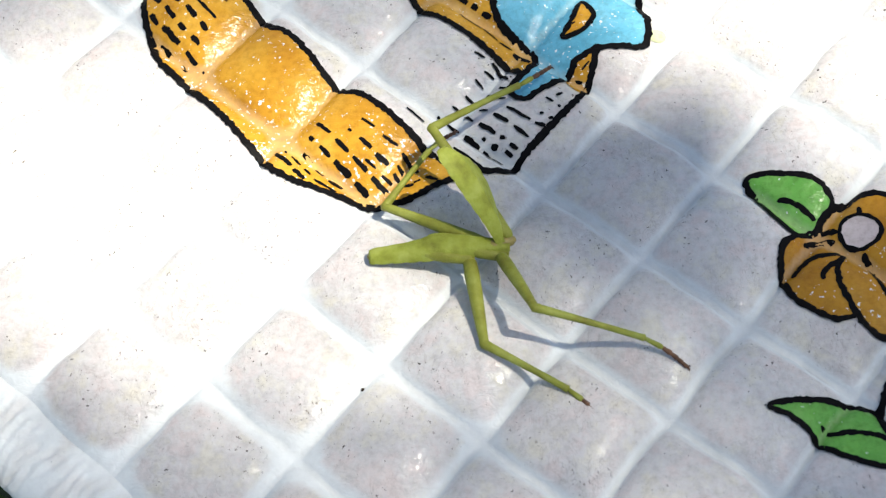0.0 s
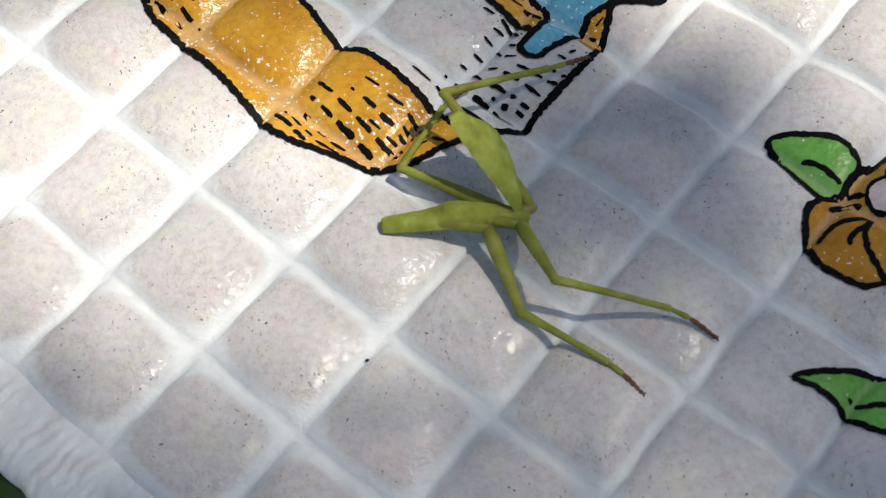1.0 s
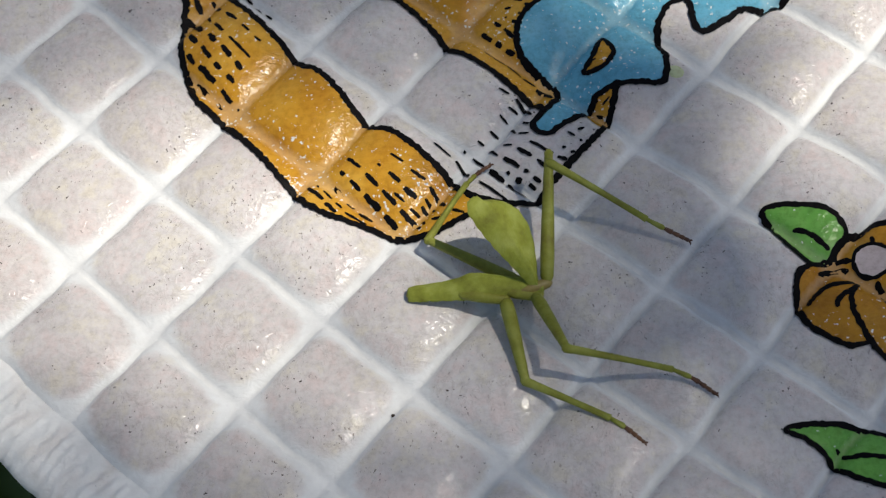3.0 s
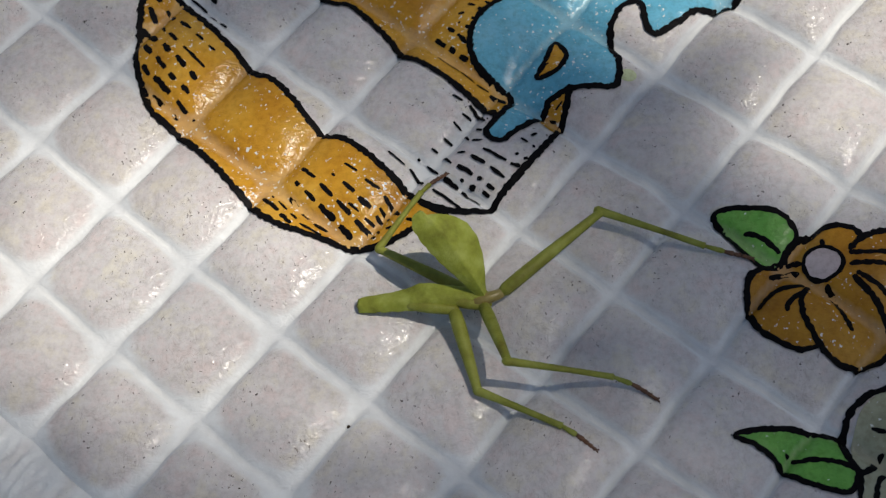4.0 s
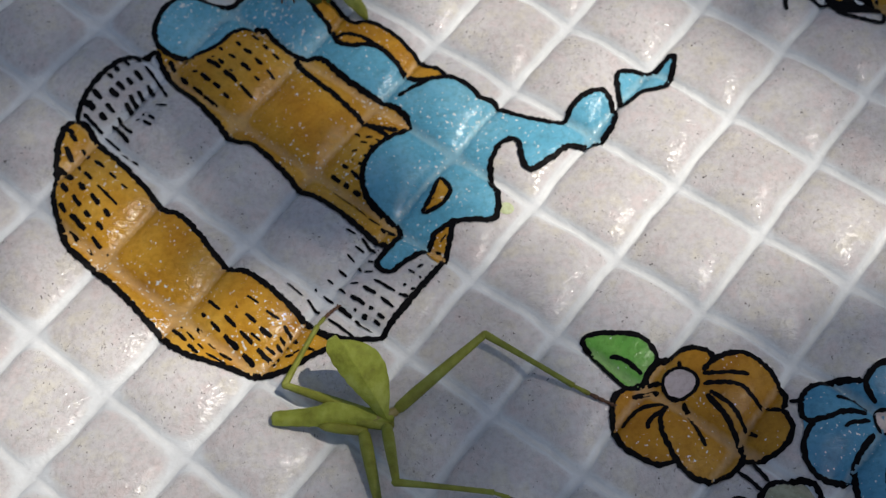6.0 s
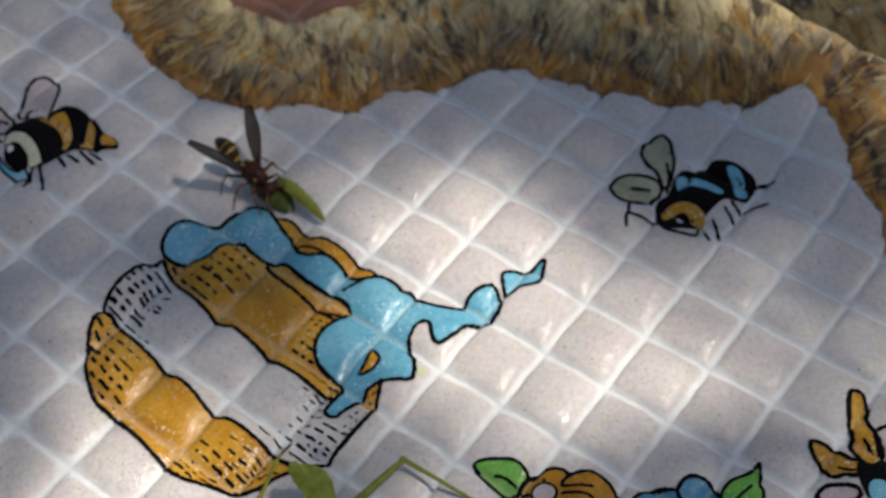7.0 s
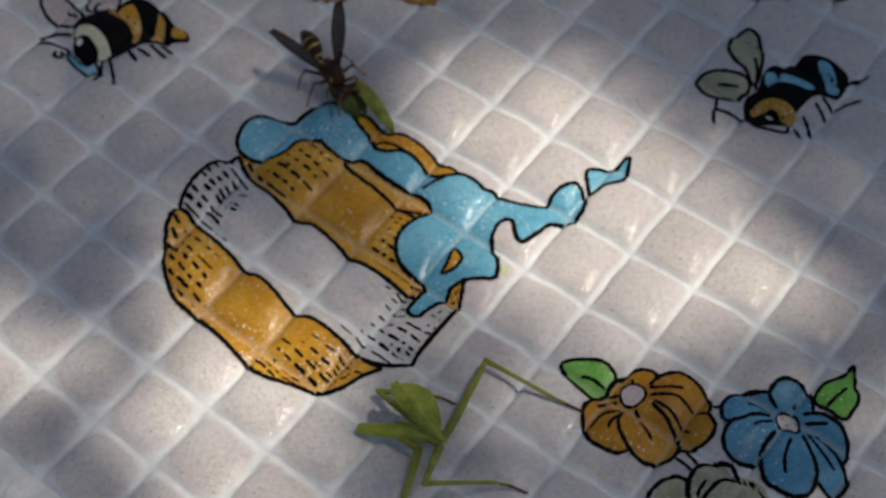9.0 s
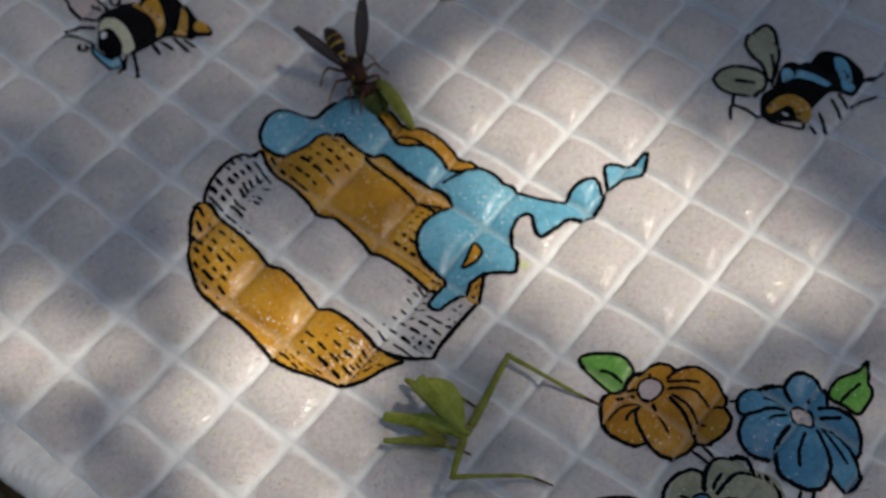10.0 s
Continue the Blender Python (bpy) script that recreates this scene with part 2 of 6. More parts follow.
def weave(x, y):
    """Grid coordinates across and along the pillows."""
    x, y = stretch(x, y)
    return (x - y) / RT / CELL, (x + y) / RT / CELL


def pillow(x, y):
    """0 in the creases between the pillows, 1 on their crowns; they lie flatter away from the near edge."""
    u, v = weave(x, y)
    if v < -2.0:
        n1 = noise.noise(Vector((u * 3, v * 7, 0.5)))
        wave = 0.42 * math.sin(u * 58 + 4.5 * n1) + 0.7 * noise.noise(Vector((u * 24, v * 20, 7.5))) + 0.9 * noise.noise(Vector((u * 52, v * 46, 2.5)))
        return min(1.0, (-2.0 - v) * 8) * (0.28 + 0.14 * wave)
    k = ease((x - 18) / 42)
    a, b = 2 * (u - math.floor(u)) - 1, abs(2 * (v - math.floor(v)) - 1)
    if a > 0:
        c = 0.80 - 0.28 * k
        fall = c * a ** (1.65 + 0.5 * k) + (1 - c) * a ** (6 + 2 * k)
    else:
        c = 0.56 - 0.08 * k
        fall = c * (-a) ** 2.0 + (1 - c) * (-a) ** (13 + 3 * k)
    c = 0.58 - 0.10 * k
    return (1 - fall) * (1 - (c * b ** 2.0 + (1 - c) * b ** (9 + 2 * k)))


def ease(t):
    t = min(1.0, max(0.0, t))
    return t * t * (3 - 2 * t)


def seam(x, y):
    """1 along the pressed white seams, 0 on the pillows."""
    u, v = weave(x, y)
    if v < -2.0:
        return 0.8
    a, b = 2 * (u - math.floor(u)) - 1, abs(2 * (v - math.floor(v)) - 1)
    k = ease((x - 18) / 42)
    g = ease((1.2 - v) / 2.4)
    wide = 0.025 + 0.045 * g + 0.04 * noise.noise(Vector((x * 0.035, y * 0.035, 3.0)))
    n = 7 + 5 * k - 3.2 * g
    q = (abs(a if a > 0 else 0.93 * a) ** n + abs(b) ** n) ** (1 / n) + wide
    return (1 - 0.3 * g) * (0.42 * ease((q - 0.78) / 0.2) + 0.58 * ease((q - 0.90) / 0.08))


FOLD_N, FOLD_AT = Vector((0.79, 0.613)), 147.0


def ground_z(x, y):
    """Height of the cloth."""
    u, v = weave(x, y)
    cu, cv = math.floor(u), math.floor(v)
    rise = 2.0 + 0.2 * math.sin(cu * 12.9 + cv * 7.7) if v > -2 else 1.6
    z = rise * pillow(x, y)
    s = x * FOLD_N.x + y * FOLD_N.y - FOLD_AT
    z += 9.0 * math.exp(-abs(s / (15.0 if s < 0 else 7.0)) ** 2.6) - (6.0 * (1 - math.exp(-(s / 10.0) ** 2)) if s > 0 else 0)
    if v < -2.35:
        z -= 6.0 * (-2.35 - v) ** 2 * 4
    return z


def mesh_of(name, verts, faces, material, smooth=True):
    me = bpy.data.meshes.new(name)
    me.from_pydata(verts, [], faces)
    mats = material if isinstance(material, (list, tuple)) else [material]
    for m in mats:
        me.materials.append(m)
    if smooth:
        me.polygons.foreach_set("use_smooth", [True] * len(me.polygons))
    me.update()
    return me


def part(name, me, parent, label=""):
    ob = new(name, me)
    ob.parent = parent
    if label:
        tagged(ob, label)
    return ob


def empty(name, label, category, group="", kind=""):
    ob = new(name)
    ob.empty_display_size = 0.01
    return tagged(ob, label, category, group, kind)


def build_cloth():
    step = 18
    iu0, iu1, jv0, jv1 = -13, 17, -3, 18
    cell = [0.5 - 0.5 * math.cos(math.pi * k / step) for k in range(step)]
    cell = [0.45 * c + 0.55 * k / step for k, c in enumerate(cell)]
    us = [i + c for i in range(iu0, iu1) for c in cell]
    vs = [v for v in (i + c for i in range(jv0, jv1) for c in cell) if v > -2.001]
    verts, att = [], []
    for v in vs:
        for u in us:
            x, y = laid(u, v)
            verts.append((x * MM, y * MM, ground_z(x, y) * MM))
            att.append(seam(x, y))
    nu = len(us)
    faces = [(r * nu + c, r * nu + c + 1, (r + 1) * nu + c + 1, (r + 1) * nu + c) for r in range(len(vs) - 1) for c in range(nu - 1)]
    me = mesh_of("tablecloth", verts, faces, M_VINYL)
    me.attributes.new("seam", "FLOAT", "POINT").data.foreach_set("value", att)
    ob = tagged(new("tablecloth", me), "white embossed vinyl tablecloth with quilted square pillows and printed pictures", "tablecloth")
    build_hem(ob)
    return ob


def build_hem(cloth):
    """The crinkled strip along the near edge, with its thickness."""
    us = [-13 + i / 48 for i in range(30 * 48 + 1)]
    vs = [-2.60 + 0.6 * i / 14 for i in range(15)]
    verts, nu = [], len(us)
    for v in vs:
        for u in us:
            x, y = laid(u, v + (0.02 * noise.noise(Vector((u * 5, 0, 2))) if v < -2.5 else 0))
            verts.append((x * MM, y * MM, ground_z(x, y) * MM))
    faces = [(r * nu + c, r * nu + c + 1, (r + 1) * nu + c + 1, (r + 1) * nu + c) for r in range(len(vs) - 1) for c in range(nu - 1)]
    base = len(verts)
    verts += [(x, y, z - 0.0016) for x, y, z in verts[:nu]]
    faces += [(base + c, base + c + 1, c + 1, c) for c in range(nu - 1)]
    me = mesh_of("hem", verts, faces, M_VINYL)
    me.attributes.new("seam", "FLOAT", "POINT").data.foreach_set("value", [0.62 + 0.5 * noise.noise(Vector(q) * 420) for q in verts])
    part("hem", me, cloth, "crinkled white hem")


# ---- printed ink on the cloth ----
ARCS = {}
ARCS["LOW_TOP"] = [(4.7, 28.9), (6.0, 27.9), (7.6, 24.8), (9.9, 21.9), (12.1, 19.0), (14.0, 16.3), (15.4, 13.9), (17.3, 12.8), (19.4, 10.0), (21.5, 6.6), (23.2, 4.5), (25.0, 3.8), (27.0, 1.8), (29.7, -1.3), (32.0, -4.5)]
ARCS["LOW_BOTTOM"] = [(32.0, -4.5), (34.0, -6.3), (34.8, -7.1), (32.1, -7.9), (29.2, -9.0), (26.8, -9.2), (24.4, -8.7), (21.7, -7.5), (18.2, -6.0), (15.8, -4.1), (13.4, -0.9), (9.9, 3.8), (6.2, 8.1), (4.0, 10.6), (2.8, 14.2), (2.2, 17.8), (2.5, 22.2), (3.0, 25.8), (3.9, 28.1), (4.7, 28.9)]
ARCS["SIDE_LEFT"] = [(4.7, 28.9), (5.6, 30.8), (7.2, 33.1), (9.5, 35.6), (11.9, 37.2), (13.9, 37.4), (15.1, 37.9)]
ARCS["SIDE_RIGHT"] = [(32.0, -4.5), (34.0, -5.9), (36.7, -6.7), (39.4, -6.3), (41.5, -4.3), (44.7, -1.2), (47.6, 2.1), (48.8, 4.8), (49.4, 6.8)]
ARCS["UP_LOWER"] = [(15.1, 37.9), (16.0, 34.8), (17.7, 31.6), (20.0, 29.1), (22.2, 25.9), (23.6, 23.3), (24.7, 22.2), (26.6, 21.5), (28.7, 18.9), (30.8, 16.0), (32.1, 13.9), (33.6, 12.9), (36.3, 10.2), (39.0, 7.2), (41.3, 4.9)]
ARCS["DRIP_EDGE"] = [(42.1, 5.3), (43.0, 6.5), (42.7, 7.9), (41.1, 9.8), (39.8, 11.8), (39.4, 14.0), (39.8, 16.2), (41.1, 18.2), (43.1, 19.7), (45.1, 20.7), (45.8, 21.7), (45.0, 23.7), (42.2, 26.3), (38.6, 29.8), (36.1, 33.1), (33.9, 34.0), (32.0, 35.3), (30.5, 37.0), (29.0, 39.0), (27.0, 39.6), (25.0, 39.0), (23.4, 37.4), (21.4, 36.6), (19.0, 36.5), (17.0, 37.0), (15.3, 38.6)]
ARCS["RIM_LINE"] = [(32.7, 34.2), (33.7, 31.6), (37.6, 26.6), (39.7, 23.9), (41.2, 22.0), (44.4, 20.8)]
ARCS["RIM_STEP"] = [(41.2, 22.0), (43.1, 20.0)]
ARCS["RIGHT_BIT"] = [(49.4, 6.8), (48.8, 4.8), (47.5, 1.9), (46.0, 3.1), (46.0, 4.1), (47.2, 5.7)]
ARCS["SLOT"] = [(48.6, 13.4), (49.4, 12.0), (49.5, 10.9), (48.4, 9.4), (46.1, 8.7), (47.0, 10.4), (48.0, 12.4)]
ARCS["HONEY_TOP"] = [(15.3, 38.6), (15.1, 40.6), (15.9, 43.0), (17.6, 45.1), (20.0, 45.6), (22.4, 44.7), (24.8, 43.9), (26.1, 44.9), (28.6, 46.6), (31.0, 46.7), (33.3, 45.7), (34.5, 44.0), (35.2, 42.3)]
ARCS["HONEY_RIM"] = [(35.2, 42.3), (36.3, 40.1), (37.3, 38.4), (37.8, 36.8), (38.3, 35.2), (39.8, 34.2), (42.5, 33.7), (44.3, 32.3), (45.7, 30.1), (47.0, 27.9), (48.5, 27.5), (51.2, 27.4)]
ARCS["HONEY_RIGHT"] = [(51.2, 27.4), (52.3, 27.0), (54.1, 25.3), (55.0, 23.9), (56.5, 23.3), (57.4, 21.7), (59.9, 20.0), (63.9, 18.8), (65.7, 20.6), (67.4, 21.9), (69.8, 22.3), (70.7, 20.7), (70.7, 18.4), (69.6, 16.7), (67.5, 15.3), (64.5, 15.3), (62.3, 13.9), (59.5, 12.5), (58.6, 14.0), (58.6, 16.3), (57.8, 17.0), (56.4, 16.6), (55.0, 14.6), (54.6, 12.0), (55.1, 10.2), (54.8, 7.6), (53.9, 6.5), (51.7, 6.7), (49.4, 6.8)]
ARCS["HONEY_TIP"] = [(49.4, 6.8), (47.2, 5.7), (46.0, 4.1), (43.7, 2.7), (41.7, 1.3), (40.7, 1.5), (40.0, 2.4), (40.5, 3.6), (42.1, 5.3)]
ARCS["HONEY_CREASE"] = [(44.9, 25.9), (46.9, 26.6), (49.7, 27.6)]
ARCS["RIM_BACK"] = [(35.3, 43.0), (37.6, 42.2), (39.1, 40.3), (40.5, 37.9), (42.5, 37.7), (45.0, 35.6), (47.5, 32.2), (48.8, 29.8), (50.2, 29.0), (51.2, 27.4)]
ARCS["RIM_INNER"] = [(38.0, 36.1), (39.5, 36.2), (41.4, 35.2), (42.9, 33.7)]
ARCS["DROP"] = [(72.0, 24.2), (72.9, 24.9), (76.8, 24.9), (78.1, 25.8), (79.3, 26.6), (79.4, 25.4), (78.4, 23.2), (77.4, 21.9), (74.6, 21.6), (72.1, 20.2), (71.8, 21.9)]
ARCS["GF_TOP"] = [(67.8, -16.1), (68.3, -14.9), (69.5, -14.0), (70.9, -13.6), (72.1, -13.0), (73.8, -13.0), (75.0, -13.8), (75.4, -14.7)]
ARCS["GF_RIGHT"] = [(73.9, -16.0), (75.5, -14.8), (77.7, -14.3), (79.3, -14.7), (81.0, -16.5), (81.9, -18.5), (82.0, -20.4), (81.4, -21.6)]
ARCS["GF_LOWRIGHT"] = [(81.4, -21.6), (81.9, -23.6), (81.0, -25.3), (78.7, -26.5), (76.1, -26.5)]
ARCS["GF_MID"] = [(73.7, -18.7), (75.2, -21.2), (76.0, -23.8), (76.2, -26.0), (74.9, -27.5), (72.7, -28.1), (70.8, -27.8), (69.4, -26.5), (68.7, -24.5), (68.2, -22.3), (68.5, -20.2), (69.6, -18.9)]
ARCS["GF_LEFT"] = [(68.9, -25.7), (67.2, -25.9), (65.4, -24.9), (63.7, -23.1), (63.3, -21.6), (63.3, -19.7), (63.9, -17.6), (65.2, -16.6), (67.8, -16.2), (69.3, -16.6)]
ARCS["GF_FILL"] = [(67.8, -16.1), (68.3, -14.9), (69.5, -14.0), (70.9, -13.6), (72.1, -13.0), (73.8, -13.0), (75.0, -13.8), (75.6, -14.6), (77.7, -14.3), (79.3, -14.7), (81.0, -16.5), (81.9, -18.5), (82.0, -20.4), (81.4, -21.6), (81.9, -23.6), (81.0, -25.3), (78.7, -26.5), (76.2, -26.5), (74.9, -27.5), (72.7, -28.1), (70.8, -27.8), (69.4, -26.5), (68.9, -25.7), (67.2, -25.9), (65.4, -24.9), (63.7, -23.1), (63.3, -21.6), (63.3, -19.7), (63.9, -17.6), (65.2, -16.6)]
ARCS["GF_CENTRE"] = [(69.4, -16.7), (70.1, -15.5), (71.6, -15.2), (72.8, -16.0), (73.1, -17.2), (72.3, -18.3), (70.9, -18.7), (69.7, -18.0)]
ARCS["LEAF_A"] = [(61.7, -10.2), (62.9, -9.8), (65.3, -10.1), (68.0, -10.9), (69.1, -12.4), (69.4, -13.8), (68.0, -15.1), (67.4, -16.1), (65.9, -16.5), (64.7, -15.7), (63.6, -14.1), (62.5, -12.2)]
ARCS["BF_FILL"] = [(90.8, -19.4), (92.4, -18.2), (94.5, -18.1), (96.2, -19.7), (96.9, -21.9), (96.8, -23.8), (98.9, -25.3), (99.7, -27.7), (99.4, -30.8), (98.1, -32.7), (98.0, -35.3), (96.1, -36.8), (94.6, -36.1), (93.6, -34.9), (92.2, -36.1), (90.2, -36.0), (88.1, -34.5), (86.8, -32.6), (86.5, -30.5), (84.7, -30.2), (83.2, -29.2), (82.4, -27.5), (82.9, -24.8), (83.6, -20.9), (85.2, -19.3), (87.9, -19.0)]
ARCS["BF_TOP"] = [(91.5, -22.1), (90.9, -19.9), (92.4, -18.2), (94.5, -18.1), (96.2, -19.7), (96.7, -21.7), (96.3, -23.7)]
ARCS["BF_LEFT"] = [(90.7, -19.6), (87.9, -19.0), (85.2, -19.3), (83.6, -20.7), (83.3, -23.0), (85.1, -23.3), (87.8, -22.7), (90.3, -23.0)]
ARCS["BF_LOWLEFT"] = [(84.2, -23.4), (82.8, -25.2), (82.4, -27.5), (83.2, -29.2), (84.7, -30.2), (86.5, -30.3)]
ARCS["BF_MID"] = [(90.5, -25.4), (88.3, -27.4), (87.1, -29.5), (86.8, -32.6), (88.1, -34.5), (90.2, -36.0), (92.2, -36.0), (93.8, -34.0), (94.3, -31.4), (94.1, -29.2), (93.9, -26.9)]
ARCS["BF_LOWRIGHT"] = [(94.5, -26.8), (96.2, -27.6), (97.7, -31.0), (98.2, -33.8), (97.8, -35.5), (96.1, -36.8), (94.6, -36.1), (93.9, -34.5)]
ARCS["BF_RIGHT"] = [(94.8, -23.6), (97.5, -24.4), (99.3, -26.3), (99.8, -28.6), (99.4, -30.8), (98.1, -32.4)]
ARCS["BF_CENTRE"] = [(91.0, -23.5), (91.8, -22.8), (93.5, -23.5), (94.0, -25.0), (93.3, -26.4), (92.3, -26.0), (91.1, -24.8)]
ARCS["LEAF_B"] = [(97.2, -21.3), (99.3, -19.4), (102.1, -18.7), (104.1, -17.1), (104.1, -18.5), (103.2, -20.8), (103.2, -22.7), (101.6, -24.8), (100.1, -25.7), (98.4, -24.0), (97.1, -22.7)]
ARCS["WF_FILL"] = [(69.8, -39.0), (69.6, -37.1), (70.2, -34.8), (71.5, -32.3), (73.6, -30.9), (75.7, -30.9), (76.9, -31.5), (77.7, -30.1), (79.5, -29.5), (81.7, -29.8), (82.9, -31.4), (84.8, -32.0), (86.8, -34.5), (86.4, -37.7), (84.6, -40.6), (82.7, -43.9), (79.4, -47.0), (74.8, -47.9), (71.2, -46.4), (69.5, -43.7)]
ARCS["WF_LEFT"] = [(72.5, -36.7), (72.0, -37.2), (71.2, -37.9), (70.1, -38.3), (69.5, -37.4), (69.2, -36.4), (69.2, -35.2), (69.6, -33.9), (70.5, -32.4), (71.7, -31.4), (73.1, -30.8), (74.7, -30.7), (75.7, -31.4), (75.8, -32.2), (75.5, -33.6), (75.6, -34.4)]
ARCS["WF_TOP"] = [(75.6, -34.4), (75.8, -33.1), (76.3, -31.5), (77.2, -30.2), (78.4, -29.4), (80.0, -29.3), (81.6, -29.4), (82.7, -30.0), (83.2, -31.0), (83.3, -32.2)]
ARCS["WF_RIGHT"] = [(77.1, -35.0), (78.4, -33.7), (79.7, -32.6), (81.1, -32.0), (83.3, -32.2), (85.2, -33.2), (86.1, -35.6), (85.4, -38.2)]
ARCS["WF_CENTRE"] = [(73.1, -36.3), (73.6, -35.1), (74.8, -34.6), (76.0, -35.0), (76.1, -36.4), (75.6, -37.7), (74.3, -38.5), (73.2, -38.1)]
ARCS["LEAF_C"] = [(59.4, -33.7), (61.1, -33.4), (64.2, -33.4), (66.6, -33.9), (69.0, -34.8), (69.3, -36.2), (69.7, -37.8), (69.5, -39.1), (68.3, -40.1), (66.4, -39.4), (63.7, -37.8), (62.6, -36.1), (61.3, -34.9)]
ARCS["BA_BODY"] = [(-13.5, 72.0), (-12.5, 74.0), (-9.9, 75.0), (-7.8, 76.1), (-5.2, 77.0), (-2.5, 77.7), (0.1, 76.8), (2.2, 74.6), (3.6, 72.1), (4.8, 69.4), (6.8, 67.6), (7.4, 66.1), (6.8, 65.4), (4.2, 65.9), (1.6, 65.8), (-0.9, 66.0), (-3.0, 64.9), (-5.0, 63.9), (-7.1, 63.6), (-9.2, 64.3), (-11.7, 64.0), (-13.3, 67.1)]
ARCS["BA_STRIPE"] = [(-7.3, 75.5), (-4.1, 76.4), (-2.7, 76.1), (-1.8, 73.5), (-1.5, 69.9), (-1.8, 67.1), (-2.8, 66.6), (-3.0, 69.4), (-4.1, 72.5), (-6.2, 74.3)]
ARCS["BA_STRIPE2"] = [(1.7, 73.9), (2.9, 71.2), (2.9, 68.4), (2.2, 66.7), (0.4, 67.0), (1.3, 70.1), (1.7, 72.1)]
ARCS["BA_TAIL"] = [(4.6, 69.0), (6.3, 68.0), (6.8, 66.2), (4.2, 67.1)]
ARCS["BA_FACE"] = [(-13.2, 69.4), (-13.2, 71.3), (-11.9, 72.2), (-9.8, 71.4), (-7.9, 68.9), (-7.1, 66.0), (-7.6, 64.7), (-9.2, 64.5), (-9.2, 66.3), (-10.3, 68.6), (-11.8, 69.6)]
ARCS["BA_MOUTH"] = [(-14.7, 66.6), (-13.3, 65.0), (-11.5, 63.6), (-9.9, 64.1), (-9.3, 61.8), (-10.6, 61.0), (-12.7, 62.4), (-14.3, 64.5)]
ARCS["BA_WING"] = [(-11.0, 75.9), (-11.3, 79.6), (-10.3, 83.9), (-8.5, 86.3), (-6.3, 86.5), (-4.5, 84.4), (-3.9, 82.0), (-4.7, 79.1), (-5.9, 76.7), (-7.8, 75.6)]
ARCS["BA_WING2"] = [(-12.0, 74.6), (-14.2, 78.7), (-16.9, 81.1), (-19.1, 81.5), (-19.8, 79.7), (-18.9, 76.6), (-16.7, 74.1), (-13.8, 72.4)]
ARCS["BB_BODY"] = [(105.6, 40.2), (107.7, 41.9), (111.4, 42.0), (113.8, 43.2), (116.6, 41.7), (118.5, 39.3), (119.5, 37.0), (118.2, 34.6), (116.2, 32.9), (113.3, 33.7), (111.6, 33.1), (108.3, 30.4), (107.4, 29.0), (103.8, 29.0), (100.9, 29.8), (100.4, 31.8), (101.3, 35.6), (103.8, 37.2)]
ARCS["BB_STRIPE"] = [(105.6, 38.9), (106.2, 40.4), (108.3, 40.4), (111.3, 37.8), (113.1, 35.5), (112.1, 35.0), (110.0, 36.7), (107.7, 38.2), (106.1, 38.1)]
ARCS["BB_STRIPE2"] = [(115.3, 41.0), (116.9, 40.3), (117.5, 37.4), (117.0, 34.1), (115.0, 34.2), (115.3, 37.1)]
ARCS["BB_FACE"] = [(101.5, 32.7), (102.6, 34.3), (105.3, 34.9), (107.5, 33.4), (108.6, 31.0), (107.9, 29.1), (106.5, 29.7), (105.6, 32.2), (104.2, 32.7), (101.9, 31.5)]
ARCS["BB_WING"] = [(103.1, 38.6), (102.8, 41.4), (101.6, 43.7), (101.2, 46.6), (102.6, 49.5), (105.4, 50.7), (106.8, 49.1), (106.8, 45.6), (105.9, 42.3), (104.1, 38.5)]
ARCS["BB_WING2"] = [(102.0, 36.8), (97.8, 36.0), (95.0, 37.4), (94.1, 40.3), (95.3, 42.1), (97.7, 42.4), (100.6, 41.2), (102.6, 39.4)]
ARCS["BC_WING"] = [(112.8, -15.0), (114.3, -15.4), (116.5, -17.0), (117.8, -18.6), (119.0, -19.4), (118.2, -21.6), (116.0, -21.3), (114.2, -21.2), (113.4, -19.4), (112.6, -17.3)]
ARCS["BC_WING2"] = [(121.5, -7.6), (122.5, -7.3), (123.5, -8.0), (123.4, -10.6), (122.5, -12.5), (122.7, -14.1), (123.1, -16.3), (122.9, -18.8), (122.2, -19.8), (120.6, -20.4), (119.4, -19.2), (118.7, -16.8), (119.5, -15.1), (120.1, -11.6)]
ARCS["BC_WING3"] = [(122.9, -15.4), (123.4, -14.7), (125.2, -14.3), (126.4, -14.9), (127.5, -16.3), (128.2, -18.7), (126.5, -20.9), (122.9, -19.9)]
ARCS["BC_BODY"] = [(118.6, -19.6), (119.9, -20.3), (121.9, -19.9), (123.8, -19.6), (125.7, -21.3), (128.4, -24.2), (128.2, -27.1), (122.9, -27.6), (118.5, -25.9), (117.9, -21.9)]
ARCS["BC_FACE"] = [(119.3, -23.2), (120.8, -22.9), (122.0, -23.8), (122.2, -26.0), (120.0, -26.8), (118.6, -25.2)]
ARCS["BC_WING4"] = [(112.5, -22.6), (114.6, -22.7), (116.6, -23.3), (117.4, -24.6), (115.8, -25.9), (112.8, -25.7), (111.2, -24.0)]
